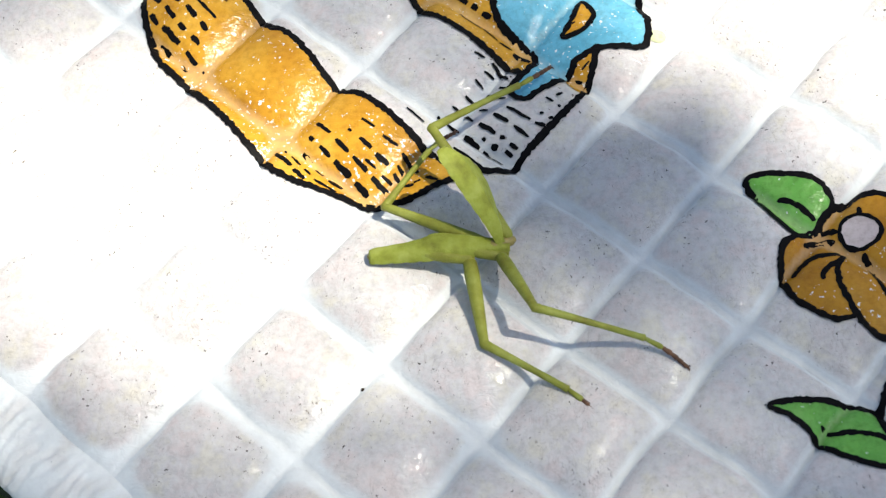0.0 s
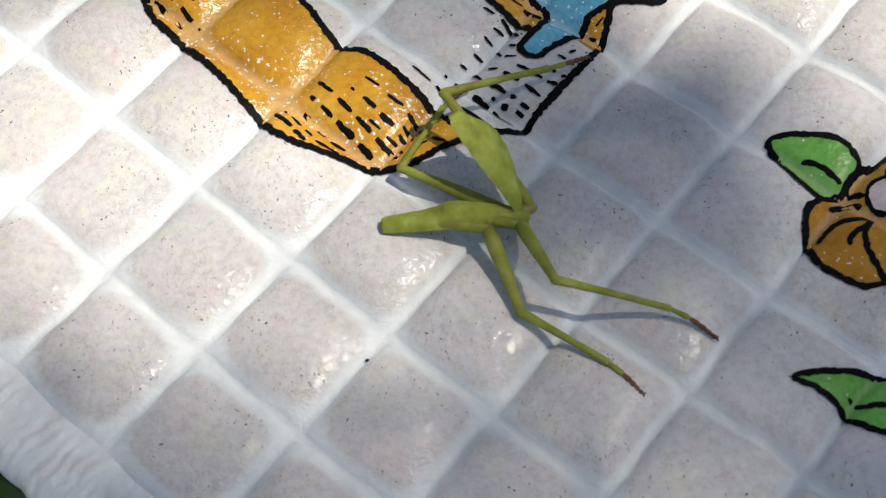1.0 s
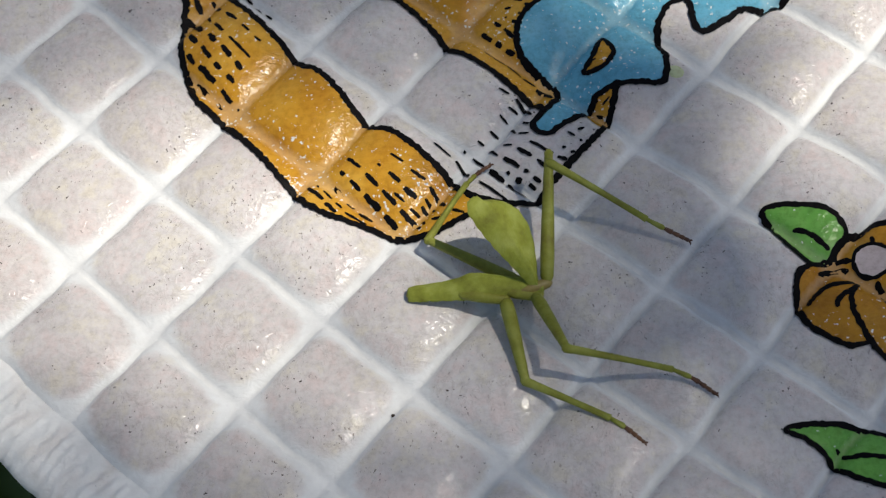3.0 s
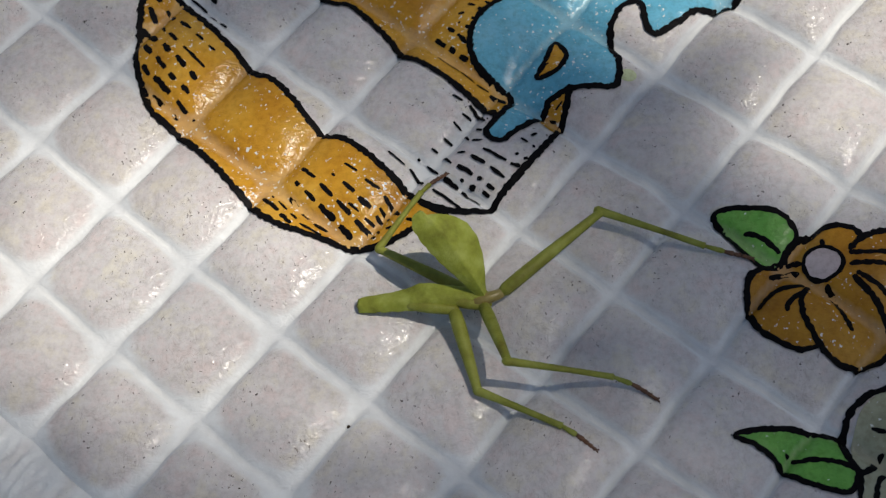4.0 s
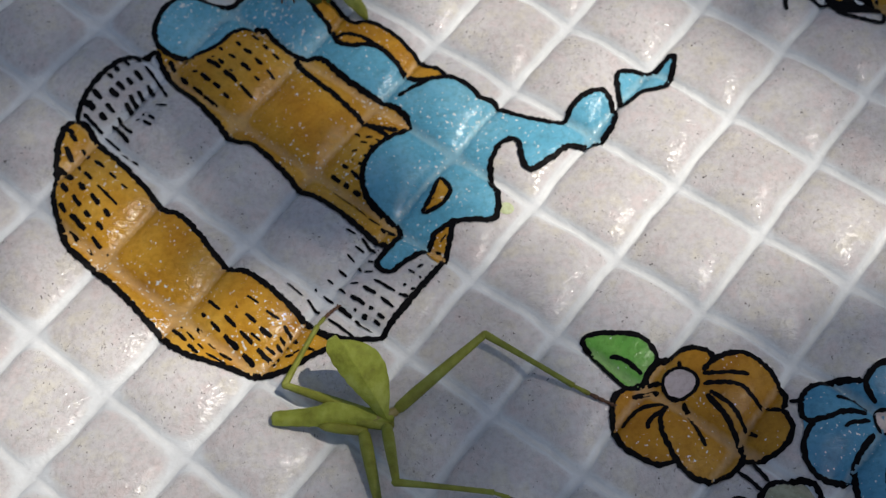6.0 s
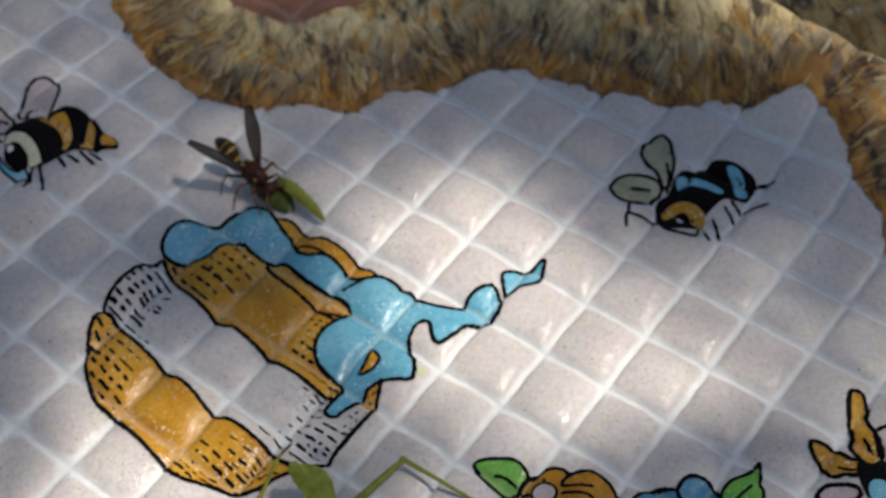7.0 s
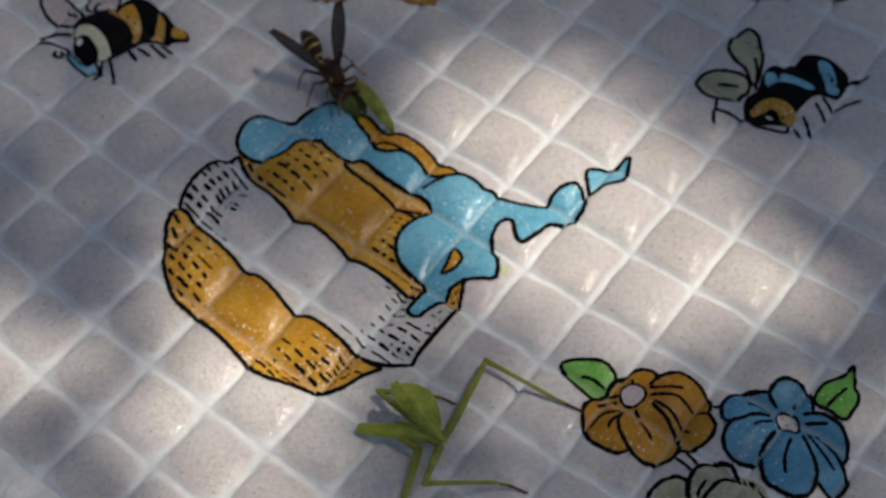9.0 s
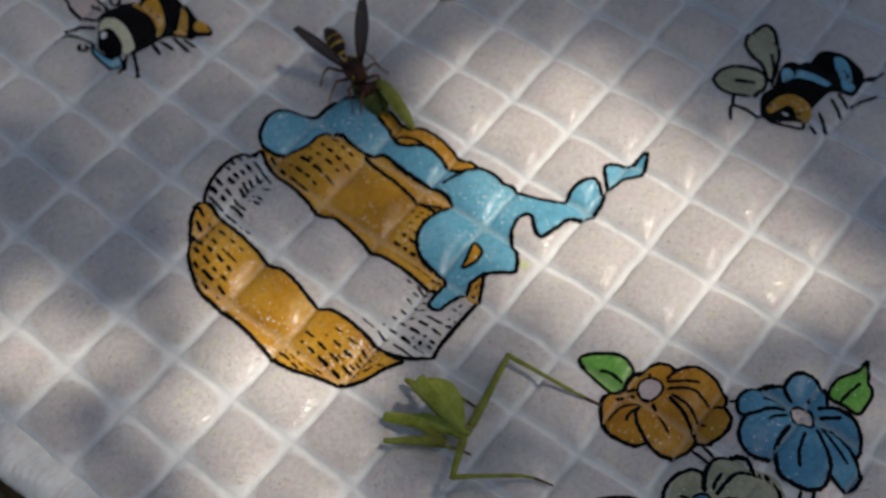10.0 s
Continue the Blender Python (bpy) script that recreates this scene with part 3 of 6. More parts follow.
ARCS["FUR_EDGE"] = [(0.7, 130.1), (2.7, 114.8), (5.1, 108.1), (7.4, 100.7), (10.3, 94.2), (14.7, 86.0), (20.1, 78.7), (26.5, 73.7), (34.0, 71.1), (41.5, 69.4), (50.0, 67.5), (54.5, 68.5), (59.1, 69.9), (65.6, 69.2), (71.3, 70.7), (77.2, 72.8), (81.7, 72.7), (85.7, 70.4), (90.7, 67.1), (96.6, 63.7), (101.6, 61.5), (107.4, 57.8), (113.7, 57.0), (119.7, 55.2), (122.3, 53.0), (126.5, 53.4), (131.3, 52.4), (133.7, 50.2), (134.7, 46.0), (135.5, 41.4), (136.1, 35.8), (136.4, 30.0), (137.8, 24.8), (136.8, 18.9), (139.4, 15.3), (144.2, 9.0)]
ARCS["PINK"] = [(22.6, 121.9), (27.9, 106.2), (32.2, 98.4), (38.9, 94.1), (44.6, 93.5), (50.5, 94.9), (56.5, 96.4), (55.4, 102.7), (52.6, 116.1)]
DASHES = {}
DASHES["GOLD_LEFT_A"] = [(4.0, 27.4, 4.9, 25.5, 0.66), (3.7, 24.8, 4.3, 22.8, 0.65), (5.5, 24.5, 6.5, 22.6, 0.58), (7.3, 22.1, 8.6, 20.6, 0.5), (5.1, 22.1, 5.6, 20.8, 0.36), (2.7, 22.1, 4.7, 19.6, 0.65), (6.1, 20.4, 7.1, 19.0, 0.5), (9.2, 19.7, 10.0, 18.7, 0.42), (10.6, 17.9, 11.3, 17.2, 0.35), (3.2, 19.6, 4.0, 17.9, 0.64), (5.5, 18.9, 6.3, 17.6, 0.64), (7.8, 18.0, 10.1, 15.1, 0.35), (4.7, 17.3, 5.7, 15.5, 0.56), (7.0, 16.9, 8.0, 15.3, 0.63), (3.0, 16.7, 3.8, 15.2, 0.64), (6.2, 14.8, 6.8, 13.9, 0.56), (8.5, 14.7, 9.1, 13.7, 0.63), (4.4, 14.9, 6.1, 12.5, 0.63)]
DASHES["GOLD_LEFT_B"] = [(7.5, 13.2, 8.2, 12.2, 0.56), (3.9, 13.0, 5.2, 11.5, 0.49), (6.8, 11.6, 7.8, 10.1, 0.62), (8.4, 9.4, 8.6, 9.2, 0.34), (6.1, 10.6, 6.7, 9.5, 0.41), (4.5, 10.4, 6.5, 8.2, 0.28)]
DASHES["GOLD_LOW_A"] = [(20.3, 0.9, 21.7, -0.7, 0.4), (23.5, -0.6, 23.8, -1.0, 0.33), (24.9, 0.4, 26.2, -0.7, 0.39), (19.5, -0.5, 19.9, -1.1, 0.53), (22.2, -1.5, 23.4, -3.2, 0.46), (24.6, -1.8, 25.7, -3.0, 0.46), (26.9, -1.7, 28.3, -2.8, 0.39), (20.5, -1.9, 21.5, -3.3, 0.46), (18.7, -2.0, 19.5, -3.2, 0.46), (15.9, -1.7, 17.6, -3.8, 0.46), (17.6, -2.4, 18.5, -3.7, 0.26), (16.9, -1.5, 17.1, -1.9, 0.26), (21.9, -3.8, 23.4, -5.6, 0.58), (23.8, -3.7, 25.1, -5.3, 0.52), (25.0, -4.1, 26.0, -5.1, 0.32), (26.1, -3.6, 27.2, -4.8, 0.58), (28.7, -3.5, 30.1, -6.1, 0.45), (28.2, -4.7, 29.0, -6.4, 0.39)]
DASHES["GOLD_LOW_B"] = [(17.8, -4.3, 18.9, -5.7, 0.46), (18.9, -4.3, 19.5, -5.1, 0.33), (20.0, -4.1, 20.7, -4.9, 0.58), (19.8, -5.7, 21.9, -7.2, 0.32), (21.2, -5.6, 22.5, -6.6, 0.45), (23.8, -6.2, 25.0, -7.7, 0.58), (25.5, -5.9, 27.4, -8.2, 0.58), (26.5, -5.8, 27.4, -6.6, 0.45), (27.7, -5.5, 28.2, -6.4, 0.51), (28.6, -7.4, 29.6, -7.4, 0.45), (29.6, -7.2, 30.3, -7.0, 0.32), (30.8, -6.8, 32.0, -7.4, 0.45), (27.6, -7.2, 27.9, -7.8, 0.38)]
DASHES["WHITE_LEFT_A"] = [(10.1, 35.5, 10.4, 34.7, 0.59), (9.1, 34.5, 9.7, 33.8, 0.59), (11.1, 36.5, 11.8, 35.7, 0.6), (12.4, 37.3, 13.1, 36.5, 0.52), (12.4, 35.0, 13.2, 33.6, 0.59), (13.6, 35.8, 14.8, 33.8, 0.37), (14.8, 33.8, 16.4, 30.0, 0.37), (11.4, 33.8, 12.0, 32.9, 0.66), (10.2, 33.3, 11.0, 32.1, 0.66), (9.3, 32.4, 10.2, 31.2, 0.74), (13.8, 33.0, 14.7, 30.5, 0.51), (12.6, 32.1, 13.4, 30.3, 0.59), (11.6, 31.5, 12.5, 29.5, 0.59), (11.0, 30.5, 12.0, 28.4, 0.66), (8.7, 30.4, 9.6, 29.2, 0.59), (7.9, 29.3, 8.5, 28.3, 0.73), (7.2, 32.4, 8.2, 31.0, 0.66), (6.1, 31.1, 7.3, 29.8, 0.88)]
DASHES["WHITE_LEFT_B"] = [(5.8, 29.5, 8.0, 26.7, 0.44), (10.0, 28.7, 10.5, 27.1, 0.51), (10.5, 27.1, 11.9, 25.3, 0.43), (9.2, 27.7, 11.4, 24.2, 0.51), (8.2, 26.1, 10.1, 23.8, 0.22), (10.4, 23.2, 11.1, 22.5, 0.21), (11.5, 22.1, 12.3, 21.4, 0.21), (13.3, 27.9, 13.5, 27.5, 0.36), (14.1, 27.5, 14.8, 26.6, 0.43), (13.4, 26.8, 14.4, 25.8, 0.43), (15.0, 29.0, 16.4, 28.6, 0.29), (12.4, 27.1, 13.0, 27.1, 0.29)]
DASHES["WHITE_RIGHT_A"] = [(29.5, 1.8, 31.1, 0.1, 0.23), (32.5, 1.1, 32.7, 0.8, 0.29), (31.6, -0.4, 32.8, -2.5, 0.4), (33.4, 0.1, 34.5, -1.1, 0.29), (34.1, 1.8, 34.7, 1.3, 0.29), (36.9, 7.7, 37.9, 7.0, 0.3), (38.6, 6.5, 40.0, 4.2, 0.41), (37.7, 5.5, 38.6, 4.9, 0.35), (36.7, 4.6, 37.4, 3.7, 0.29), (35.5, 2.8, 36.3, 2.1, 0.35), (39.0, 3.3, 39.6, 3.0, 0.41), (37.7, 3.0, 38.1, 2.0, 0.35), (38.4, 1.9, 39.5, 1.7, 0.29), (36.7, 0.8, 37.6, 0.6, 0.34), (35.2, 0.8, 36.0, -0.4, 0.34), (36.6, -0.8, 38.1, -2.3, 0.46), (38.1, -0.0, 39.5, -1.3, 0.46), (39.5, 0.6, 41.7, -1.4, 0.34)]
DASHES["WHITE_RIGHT_B"] = [(35.0, -1.7, 36.4, -3.2, 0.46), (36.8, -2.4, 37.0, -2.8, 0.4), (38.5, -2.8, 39.0, -3.0, 0.62), (40.0, -1.8, 41.3, -3.3, 0.4), (37.6, -3.4, 38.2, -3.8, 0.62), (36.7, -3.6, 37.4, -4.7, 0.45), (39.4, -3.7, 40.1, -4.4, 0.51), (38.9, -4.3, 39.5, -5.0, 0.51), (37.5, -4.5, 38.5, -5.5, 0.39), (33.8, -3.4, 36.5, -6.4, 0.34), (42.1, -1.8, 43.1, -2.2, 0.45), (42.7, -0.8, 43.1, -0.7, 0.4), (44.6, 0.0, 44.9, -0.0, 0.4), (43.5, 1.2, 44.2, 0.6, 0.35), (44.6, 1.4, 45.3, 1.7, 0.35), (43.5, -1.4, 44.0, -1.3, 0.34)]
DASHES["RIM_LEFT_A"] = [(16.6, 36.4, 17.3, 34.6, 0.59), (18.2, 36.9, 18.8, 35.4, 0.44), (19.7, 36.1, 19.8, 35.7, 0.37), (18.0, 33.5, 18.9, 32.3, 0.51), (19.6, 33.8, 20.3, 33.6, 0.37), (19.5, 31.7, 20.7, 30.4, 0.36), (20.7, 33.1, 21.8, 31.7, 0.58), (22.2, 31.4, 23.0, 30.5, 0.58), (23.4, 29.8, 24.0, 28.9, 0.5), (21.6, 35.1, 23.3, 33.3, 0.59), (23.1, 34.7, 23.7, 33.8, 0.51), (23.2, 36.7, 23.7, 36.0, 0.44), (22.2, 35.4, 22.6, 35.2, 0.29), (24.4, 35.2, 25.3, 34.4, 0.51), (24.4, 32.8, 24.8, 32.5, 0.29), (23.7, 32.8, 25.2, 31.0, 0.58), (25.4, 37.2, 26.0, 36.4, 0.52), (26.4, 35.9, 27.3, 34.9, 0.59)]
DASHES["RIM_LEFT_B"] = [(25.9, 33.6, 27.0, 32.4, 0.58), (25.5, 30.6, 26.9, 28.7, 0.43), (27.4, 38.3, 28.3, 37.3, 0.59), (27.7, 34.3, 28.5, 33.2, 0.58), (27.4, 31.6, 28.0, 31.0, 0.43), (28.8, 36.4, 29.3, 35.6, 0.59), (29.0, 32.5, 29.8, 31.2, 0.43), (29.9, 34.9, 30.6, 34.0, 0.51), (20.7, 30.3, 22.4, 28.4, 0.36)]
DASHES["RIM_RIGHT_A"] = [(39.1, 21.5, 39.7, 20.5, 0.35), (40.4, 20.3, 41.2, 20.1, 0.42), (39.7, 19.7, 40.5, 19.3, 0.48), (41.6, 19.7, 42.3, 19.1, 0.41), (40.8, 18.9, 41.5, 18.1, 0.55), (38.5, 18.5, 39.2, 18.5, 0.41), (39.9, 17.6, 40.6, 17.1, 0.48), (38.4, 17.3, 38.6, 17.2, 0.34), (39.1, 16.6, 39.8, 16.3, 0.55), (37.2, 16.9, 37.9, 16.2, 0.55), (38.2, 15.8, 39.1, 14.4, 0.48), (35.7, 15.8, 36.7, 14.7, 0.61), (37.1, 14.3, 37.7, 13.7, 0.68), (38.1, 13.1, 39.0, 12.4, 0.68), (35.8, 13.5, 37.9, 11.1, 0.17), (38.1, 11.0, 39.4, 9.4, 0.17), (39.6, 9.1, 40.8, 8.2, 0.23), (40.9, 7.8, 42.5, 6.5, 0.53)]
DASHES["SLOT"] = [(47.4, 11.4, 47.9, 11.7, 0.3), (47.0, 10.2, 47.6, 10.5, 0.3), (47.6, 4.5, 48.4, 5.3, 0.3), (46.8, 3.7, 47.5, 3.3, 0.3)]
LINES = {}
LINES["GF_LINES"] = []
LINES["GF_LINES"].append([(73.6, -17.5), (75.9, -17.7), (77.8, -18.4), (79.4, -20.7), (81.4, -21.7)])
LINES["GF_LINES"].append([(64.1, -21.0), (65.3, -19.7), (67.2, -18.9), (69.2, -18.8)])
LINES["GF_LINES"].append([(66.7, -21.7), (67.2, -20.7), (68.8, -19.5)])
LINES["GF_LINES"].append([(65.9, -17.6), (67.5, -17.3), (68.9, -17.5)])
LINES["GF_LINES"].append([(71.2, -19.1), (71.8, -21.4), (72.5, -24.4)])
LINES["GF_LINES"].append([(73.8, -16.3), (76.5, -16.6), (78.8, -17.1)])
LINES["GF_LINES"].append([(74.1, -18.4), (76.1, -20.3), (77.2, -22.9), (78.1, -24.1)])
LINES["GF_LINES"].append([(71.7, -14.3), (71.6, -15.2)])
LINES["GF_LINES"].append([(75.2, -27.6), (76.2, -28.8), (77.1, -30.1)])
LINES["GF_LINES"].append([(77.0, -26.8), (78.1, -29.2)])
LINES["GF_LINES"].append([(64.3, -12.6), (65.8, -13.3), (67.5, -15.1)])
LINES["BF_LINES"] = []
LINES["BF_LINES"].append([(89.8, -32.6), (90.4, -30.0), (92.1, -27.1)])
LINES["BF_LINES"].append([(87.3, -24.5), (88.3, -24.0), (90.4, -24.0)])
LINES["BF_LINES"].append([(87.4, -20.8), (89.4, -21.4), (90.5, -22.7)])
LINES["BF_LINES"].append([(94.8, -25.1), (97.9, -25.9)])
LINES["BF_LINES"].append([(94.7, -27.0), (95.8, -30.3), (96.7, -33.1)])
LINES["BF_LINES"].append([(94.9, -21.4), (93.8, -22.4)])
LINES["BF_LINES"].append([(98.1, -23.6), (99.8, -22.2), (102.1, -20.8)])
LINES["BF_LINES"].append([(82.3, -20.7), (83.5, -20.9)])
LINES["BF_LINES"].append([(89.2, -35.8), (88.5, -37.6)])
LINES["BF_LINES"].append([(91.1, -36.1), (90.2, -37.9)])
LINES["WF_LINES"] = []
LINES["WF_LINES"].append([(76.8, -34.3), (77.5, -33.0), (78.7, -31.8)])
LINES["WF_LINES"].append([(77.6, -35.8), (78.9, -35.6), (80.4, -35.9), (81.5, -36.7)])
LINES["WF_LINES"].append([(77.5, -35.9), (79.0, -37.1), (80.2, -38.6), (81.4, -39.2), (84.0, -39.3)])
LINES["WF_LINES"].append([(76.5, -36.7), (77.2, -38.2), (77.8, -39.8), (77.9, -41.3)])
LINES["WF_LINES"].append([(72.2, -38.8), (71.3, -39.5), (70.6, -41.5)])
LINES["WF_LINES"].append([(73.2, -39.0), (73.0, -41.3), (72.8, -43.4), (72.9, -45.4)])
LINES["WF_LINES"].append([(73.8, -39.8), (74.0, -41.9), (74.2, -43.6)])
LINES["WF_LINES"].append([(74.8, -38.9), (75.1, -40.5), (75.7, -42.2), (76.5, -43.9), (78.3, -45.3)])
LINES["WF_LINES"].append([(71.9, -34.3), (73.2, -34.9)])
LINES["WF_LINES"].append([(70.1, -38.3), (69.6, -39.8), (69.2, -41.3), (69.1, -42.9), (69.5, -44.9)])
LINES["WF_LINES"].append([(63.8, -35.6), (64.5, -36.5), (66.4, -36.6), (68.3, -37.1), (69.9, -38.1)])
LINES["BA_LINES"] = []
LINES["BA_LINES"].append([(-9.9, 75.7), (-9.4, 77.8), (-8.2, 79.1)])
LINES["BA_LINES"].append([(-13.0, 74.5), (-15.2, 77.4)])
LINES["BA_LINES"].append([(-13.9, 70.4), (-16.1, 71.5), (-18.2, 72.2), (-20.2, 71.6)])
LINES["BA_LINES"].append([(-14.3, 66.6), (-15.4, 68.4), (-18.6, 69.9), (-21.0, 69.9), (-21.6, 68.6)])
LINES["BA_LINES"].append([(-8.6, 64.2), (-8.9, 60.8), (-9.8, 58.9)])
LINES["BA_LINES"].append([(-7.1, 63.6), (-6.5, 60.4), (-6.5, 57.7)])
LINES["BA_LINES"].append([(-3.5, 64.6), (-2.0, 61.6)])
LINES["BA_LINES"].append([(-2.0, 65.0), (0.4, 62.3)])
LINES["BA_LINES"].append([(0.4, 65.6), (1.6, 63.7), (3.1, 62.0)])
LINES["BA_LINES"].append([(2.1, 65.3), (4.2, 63.2)])
LINES["BA_LINES"].append([(-16.7, 67.0), (-16.9, 65.9), (-16.1, 65.1), (-15.4, 65.7), (-15.9, 66.9)])
LINES["BB_LINES"] = []
LINES["BB_LINES"].append([(103.5, 37.2), (104.6, 40.4), (105.0, 43.8)])
LINES["BB_LINES"].append([(97.6, 39.6), (100.9, 38.1)])
LINES["BB_LINES"].append([(101.1, 30.6), (98.9, 32.1), (95.7, 33.7), (94.8, 30.9)])
LINES["BB_LINES"].append([(95.7, 33.7), (96.7, 36.4)])
LINES["BB_LINES"].append([(118.6, 35.8), (120.8, 36.4), (122.9, 36.8)])
LINES["BB_LINES"].append([(115.6, 31.0), (119.4, 31.7), (120.8, 32.8)])
LINES["BB_LINES"].append([(107.8, 28.5), (108.1, 25.9)])
LINES["BB_LINES"].append([(109.7, 30.1), (110.2, 26.2)])
LINES["BB_LINES"].append([(112.4, 32.3), (113.3, 28.8)])
LINES["BB_LINES"].append([(113.9, 33.3), (115.0, 30.5)])
LINES["BB_LINES"].append([(100.9, 29.8), (102.7, 28.5), (105.9, 27.2), (106.8, 28.7)])
LINES["BC_LINES"] = []
LINES["BC_LINES"].append([(121.0, -15.4), (121.4, -17.2), (121.6, -19.0)])
LINES["BC_LINES"].append([(115.4, -19.7), (116.7, -20.5), (118.4, -20.9)])

LIME = (55.8, 7.9)


def smooth_path(pts, closed=False, step=0.3):
    """A Catmull-Rom curve through the points, in millimetres."""
    p = [Vector(q) for q in pts]
    n = len(p)
    out = []
    for i in range(n if closed else n - 1):
        if closed:
            a, b, c, d = p[i - 1], p[i], p[(i + 1) % n], p[(i + 2) % n]
        else:
            a, b, c, d = p[max(i - 1, 0)], p[i], p[i + 1], p[min(i + 2, n - 1)]
        k = max(1, int((c - b).length / step))
        for j in range(k):
            t = j / k
            out.append(0.5 * (2 * b + (c - a) * t + (2 * a - 5 * b + 4 * c - d) * t * t + (3 * b - a - 3 * c + d) * t ** 3))
    if not closed:
        out.append(p[-1])
    return out


def joined(*names):
    """Arcs joined head to tail into one outline; a name with a minus runs backwards."""
    out = []
    for n in names:
        a = ARCS[n.lstrip("-")]
        a = smooth_path(a[::-1] if n.startswith("-") else a)
        out += a[1:] if out and (a[0] - out[-1]).length < 0.6 else a
    if (out[0] - out[-1]).length < 0.3:
        out.pop()
    return out


def on_cloth(x, y, lift):
    return (x * MM, y * MM, (ground_z(x, y) + lift) * MM)


def fill_mesh(name, outline, material, lift=0.09, grid=0.5):
    """A flat film of ink inside an outline, laid on the cloth."""
    from mathutils.geometry import delaunay_2d_cdt
    xs, ys = [p[0] for p in outline], [p[1] for p in outline]
    pts = [Vector((p[0], p[1])) for p in outline]
    n = len(pts)
    for i in range(int((max(xs) - min(xs)) / grid) + 1):
        for j in range(int((max(ys) - min(ys)) / grid) + 1):
            pts.append(Vector((min(xs) + (i + 0.5 * (j % 2)) * grid, min(ys) + j * grid)))
    v2, _, f2, *_ = delaunay_2d_cdt(pts, [(i, (i + 1) % n) for i in range(n)], [list(range(n))], 1, 1e-4)
    verts = [on_cloth(p.x, p.y, lift + 0.04) for p in v2]
    faces = []
    for f in f2:
        f = list(f)
        a, b, c = v2[f[0]], v2[f[1]], v2[f[2]]
        faces.append(f if (b - a).cross(c - a) > 0 else f[::-1])
    me = mesh_of(name, verts, faces, material)
    me.attributes.new("seam", "FLOAT", "POINT").data.foreach_set("value", [seam(p.x, p.y) for p in v2])
    return me


class Ink:
    """Gathers strokes of one pen into a mesh."""

    def __init__(self, seed=1):
        self.verts, self.faces, self.rnd = [], [], random.Random(seed)

    def stroke(self, pts, width, lift=0.10, taper=0.25, closed=False):
        p = [Vector(q) for q in pts]
        n = len(p)
        base = len(self.verts)
        for i in range(n):
            a, b = (p[i - 1], p[(i + 1) % n]) if closed else (p[max(i - 1, 0)], p[min(i + 1, n - 1)])
            d = b - a
            d = Vector((-d.y, d.x)).normalized() if d.length > 1e-6 else Vector((0, 1))
            w = width / 2
            if not closed and n > 2:
                e = min(i, n - 1 - i)
                w *= taper + (1 - taper) * min(1.0, (e + 0.3) / 1.6)
            for s in (-1, 0, 1):
                q = p[i] + d * w * s * (0.66 + 0.60 * self.rnd.random())
                self.verts.append(on_cloth(q.x, q.y, lift + 0.06))
        for i in range(n if closed else n - 1):
            a, b = base + 3 * i, base + 3 * ((i + 1) % n)
            self.faces += [(a + 1, a, b, b + 1), (a + 2, a + 1, b + 1, b + 2)]

    def dash(self, x1, y1, x2, y2, width):
        a, b = Vector((x1, y1)), Vector((x2, y2))
        k = max(3, int((b - a).length / 0.35) + 1)
        self.stroke([a.lerp(b, i / (k - 1)) for i in range(k)], width, taper=0.55)

    def mesh(self, name, material):
        return mesh_of(name, self.verts, self.faces, material)


def pen(name, curves, width, parent, closed=False, lift=0.10, label="", seed=3):
    ink = Ink(seed)
    for c in curves:
        ink.stroke(c, width, lift, closed=closed)
    return part(name, ink.mesh(name, M_BLACK), parent, label)


def arc(name):
    return smooth_path(ARCS[name])


def loop(name):
    return smooth_path(ARCS[name], True)


def build_honey_pot(cloth):
    low = joined("LOW_TOP", "LOW_BOTTOM")
    base = part("printed_honey_pot", fill_mesh("printed_honey_pot", low, M_GOLD), cloth, "printed honey pot in gold, white and black ink")
    up = joined("UP_LOWER", "DRIP_EDGE")
    part("rim_band", fill_mesh("rim_band", up, M_GOLD, 0.06), base, "gold upper band")
    part("back_rim", fill_mesh("back_rim", joined("RIM_BACK", "-HONEY_RIM"), M_GOLD, 0.06), base)
    part("side_patch", fill_mesh("side_patch", loop("RIGHT_BIT"), M_GOLD, 0.06), base)
    honey = joined("HONEY_TOP", "HONEY_RIM", "HONEY_RIGHT", "HONEY_TIP", "DRIP_EDGE")
    part("dripping_honey", fill_mesh("dripping_honey", honey, M_BLUE, 0.065), base, "sky blue dripping ink shape")
    part("gap", fill_mesh("gap", loop("SLOT"), M_GOLD, 0.12), base)
    pen("outline", [joined("LOW_TOP"), joined("LOW_BOTTOM"), arc("SIDE_LEFT"), arc("SIDE_RIGHT"), arc("UP_LOWER"), arc("RIM_LINE"), arc("RIM_STEP")], 0.80, base)
    pen("honey_outline", [joined("HONEY_TOP", "HONEY_RIM", "HONEY_RIGHT", "HONEY_TIP", "DRIP_EDGE")], 0.76, base, True)
    pen("rim_outline", [arc("RIM_BACK"), arc("RIM_INNER"), arc("HONEY_CREASE")], 0.65, base)
    pen("gap_outline", [loop("SLOT")], 0.6, base, True, 0.13)
    for rows in DASHES.values():
        for n, r in enumerate(rows):
            ink = Ink(5 + n)
            ink.dash(*r[:4], 1.1 * r[4])
            part("hatch_stroke", ink.mesh("hatch_stroke", M_BLACK), base)
    part("lime_smudge", fill_mesh("lime_smudge", blob(LIME[0], LIME[1], 0.95, 0.8), M_LIME, 0.05, 0.4), cloth)
    drop = part("printed_drop", fill_mesh("printed_drop", loop("DROP"), M_BLUE), cloth, "printed sky blue drop with black outline")
    pen("outline", [loop("DROP")], 0.75, drop, True)


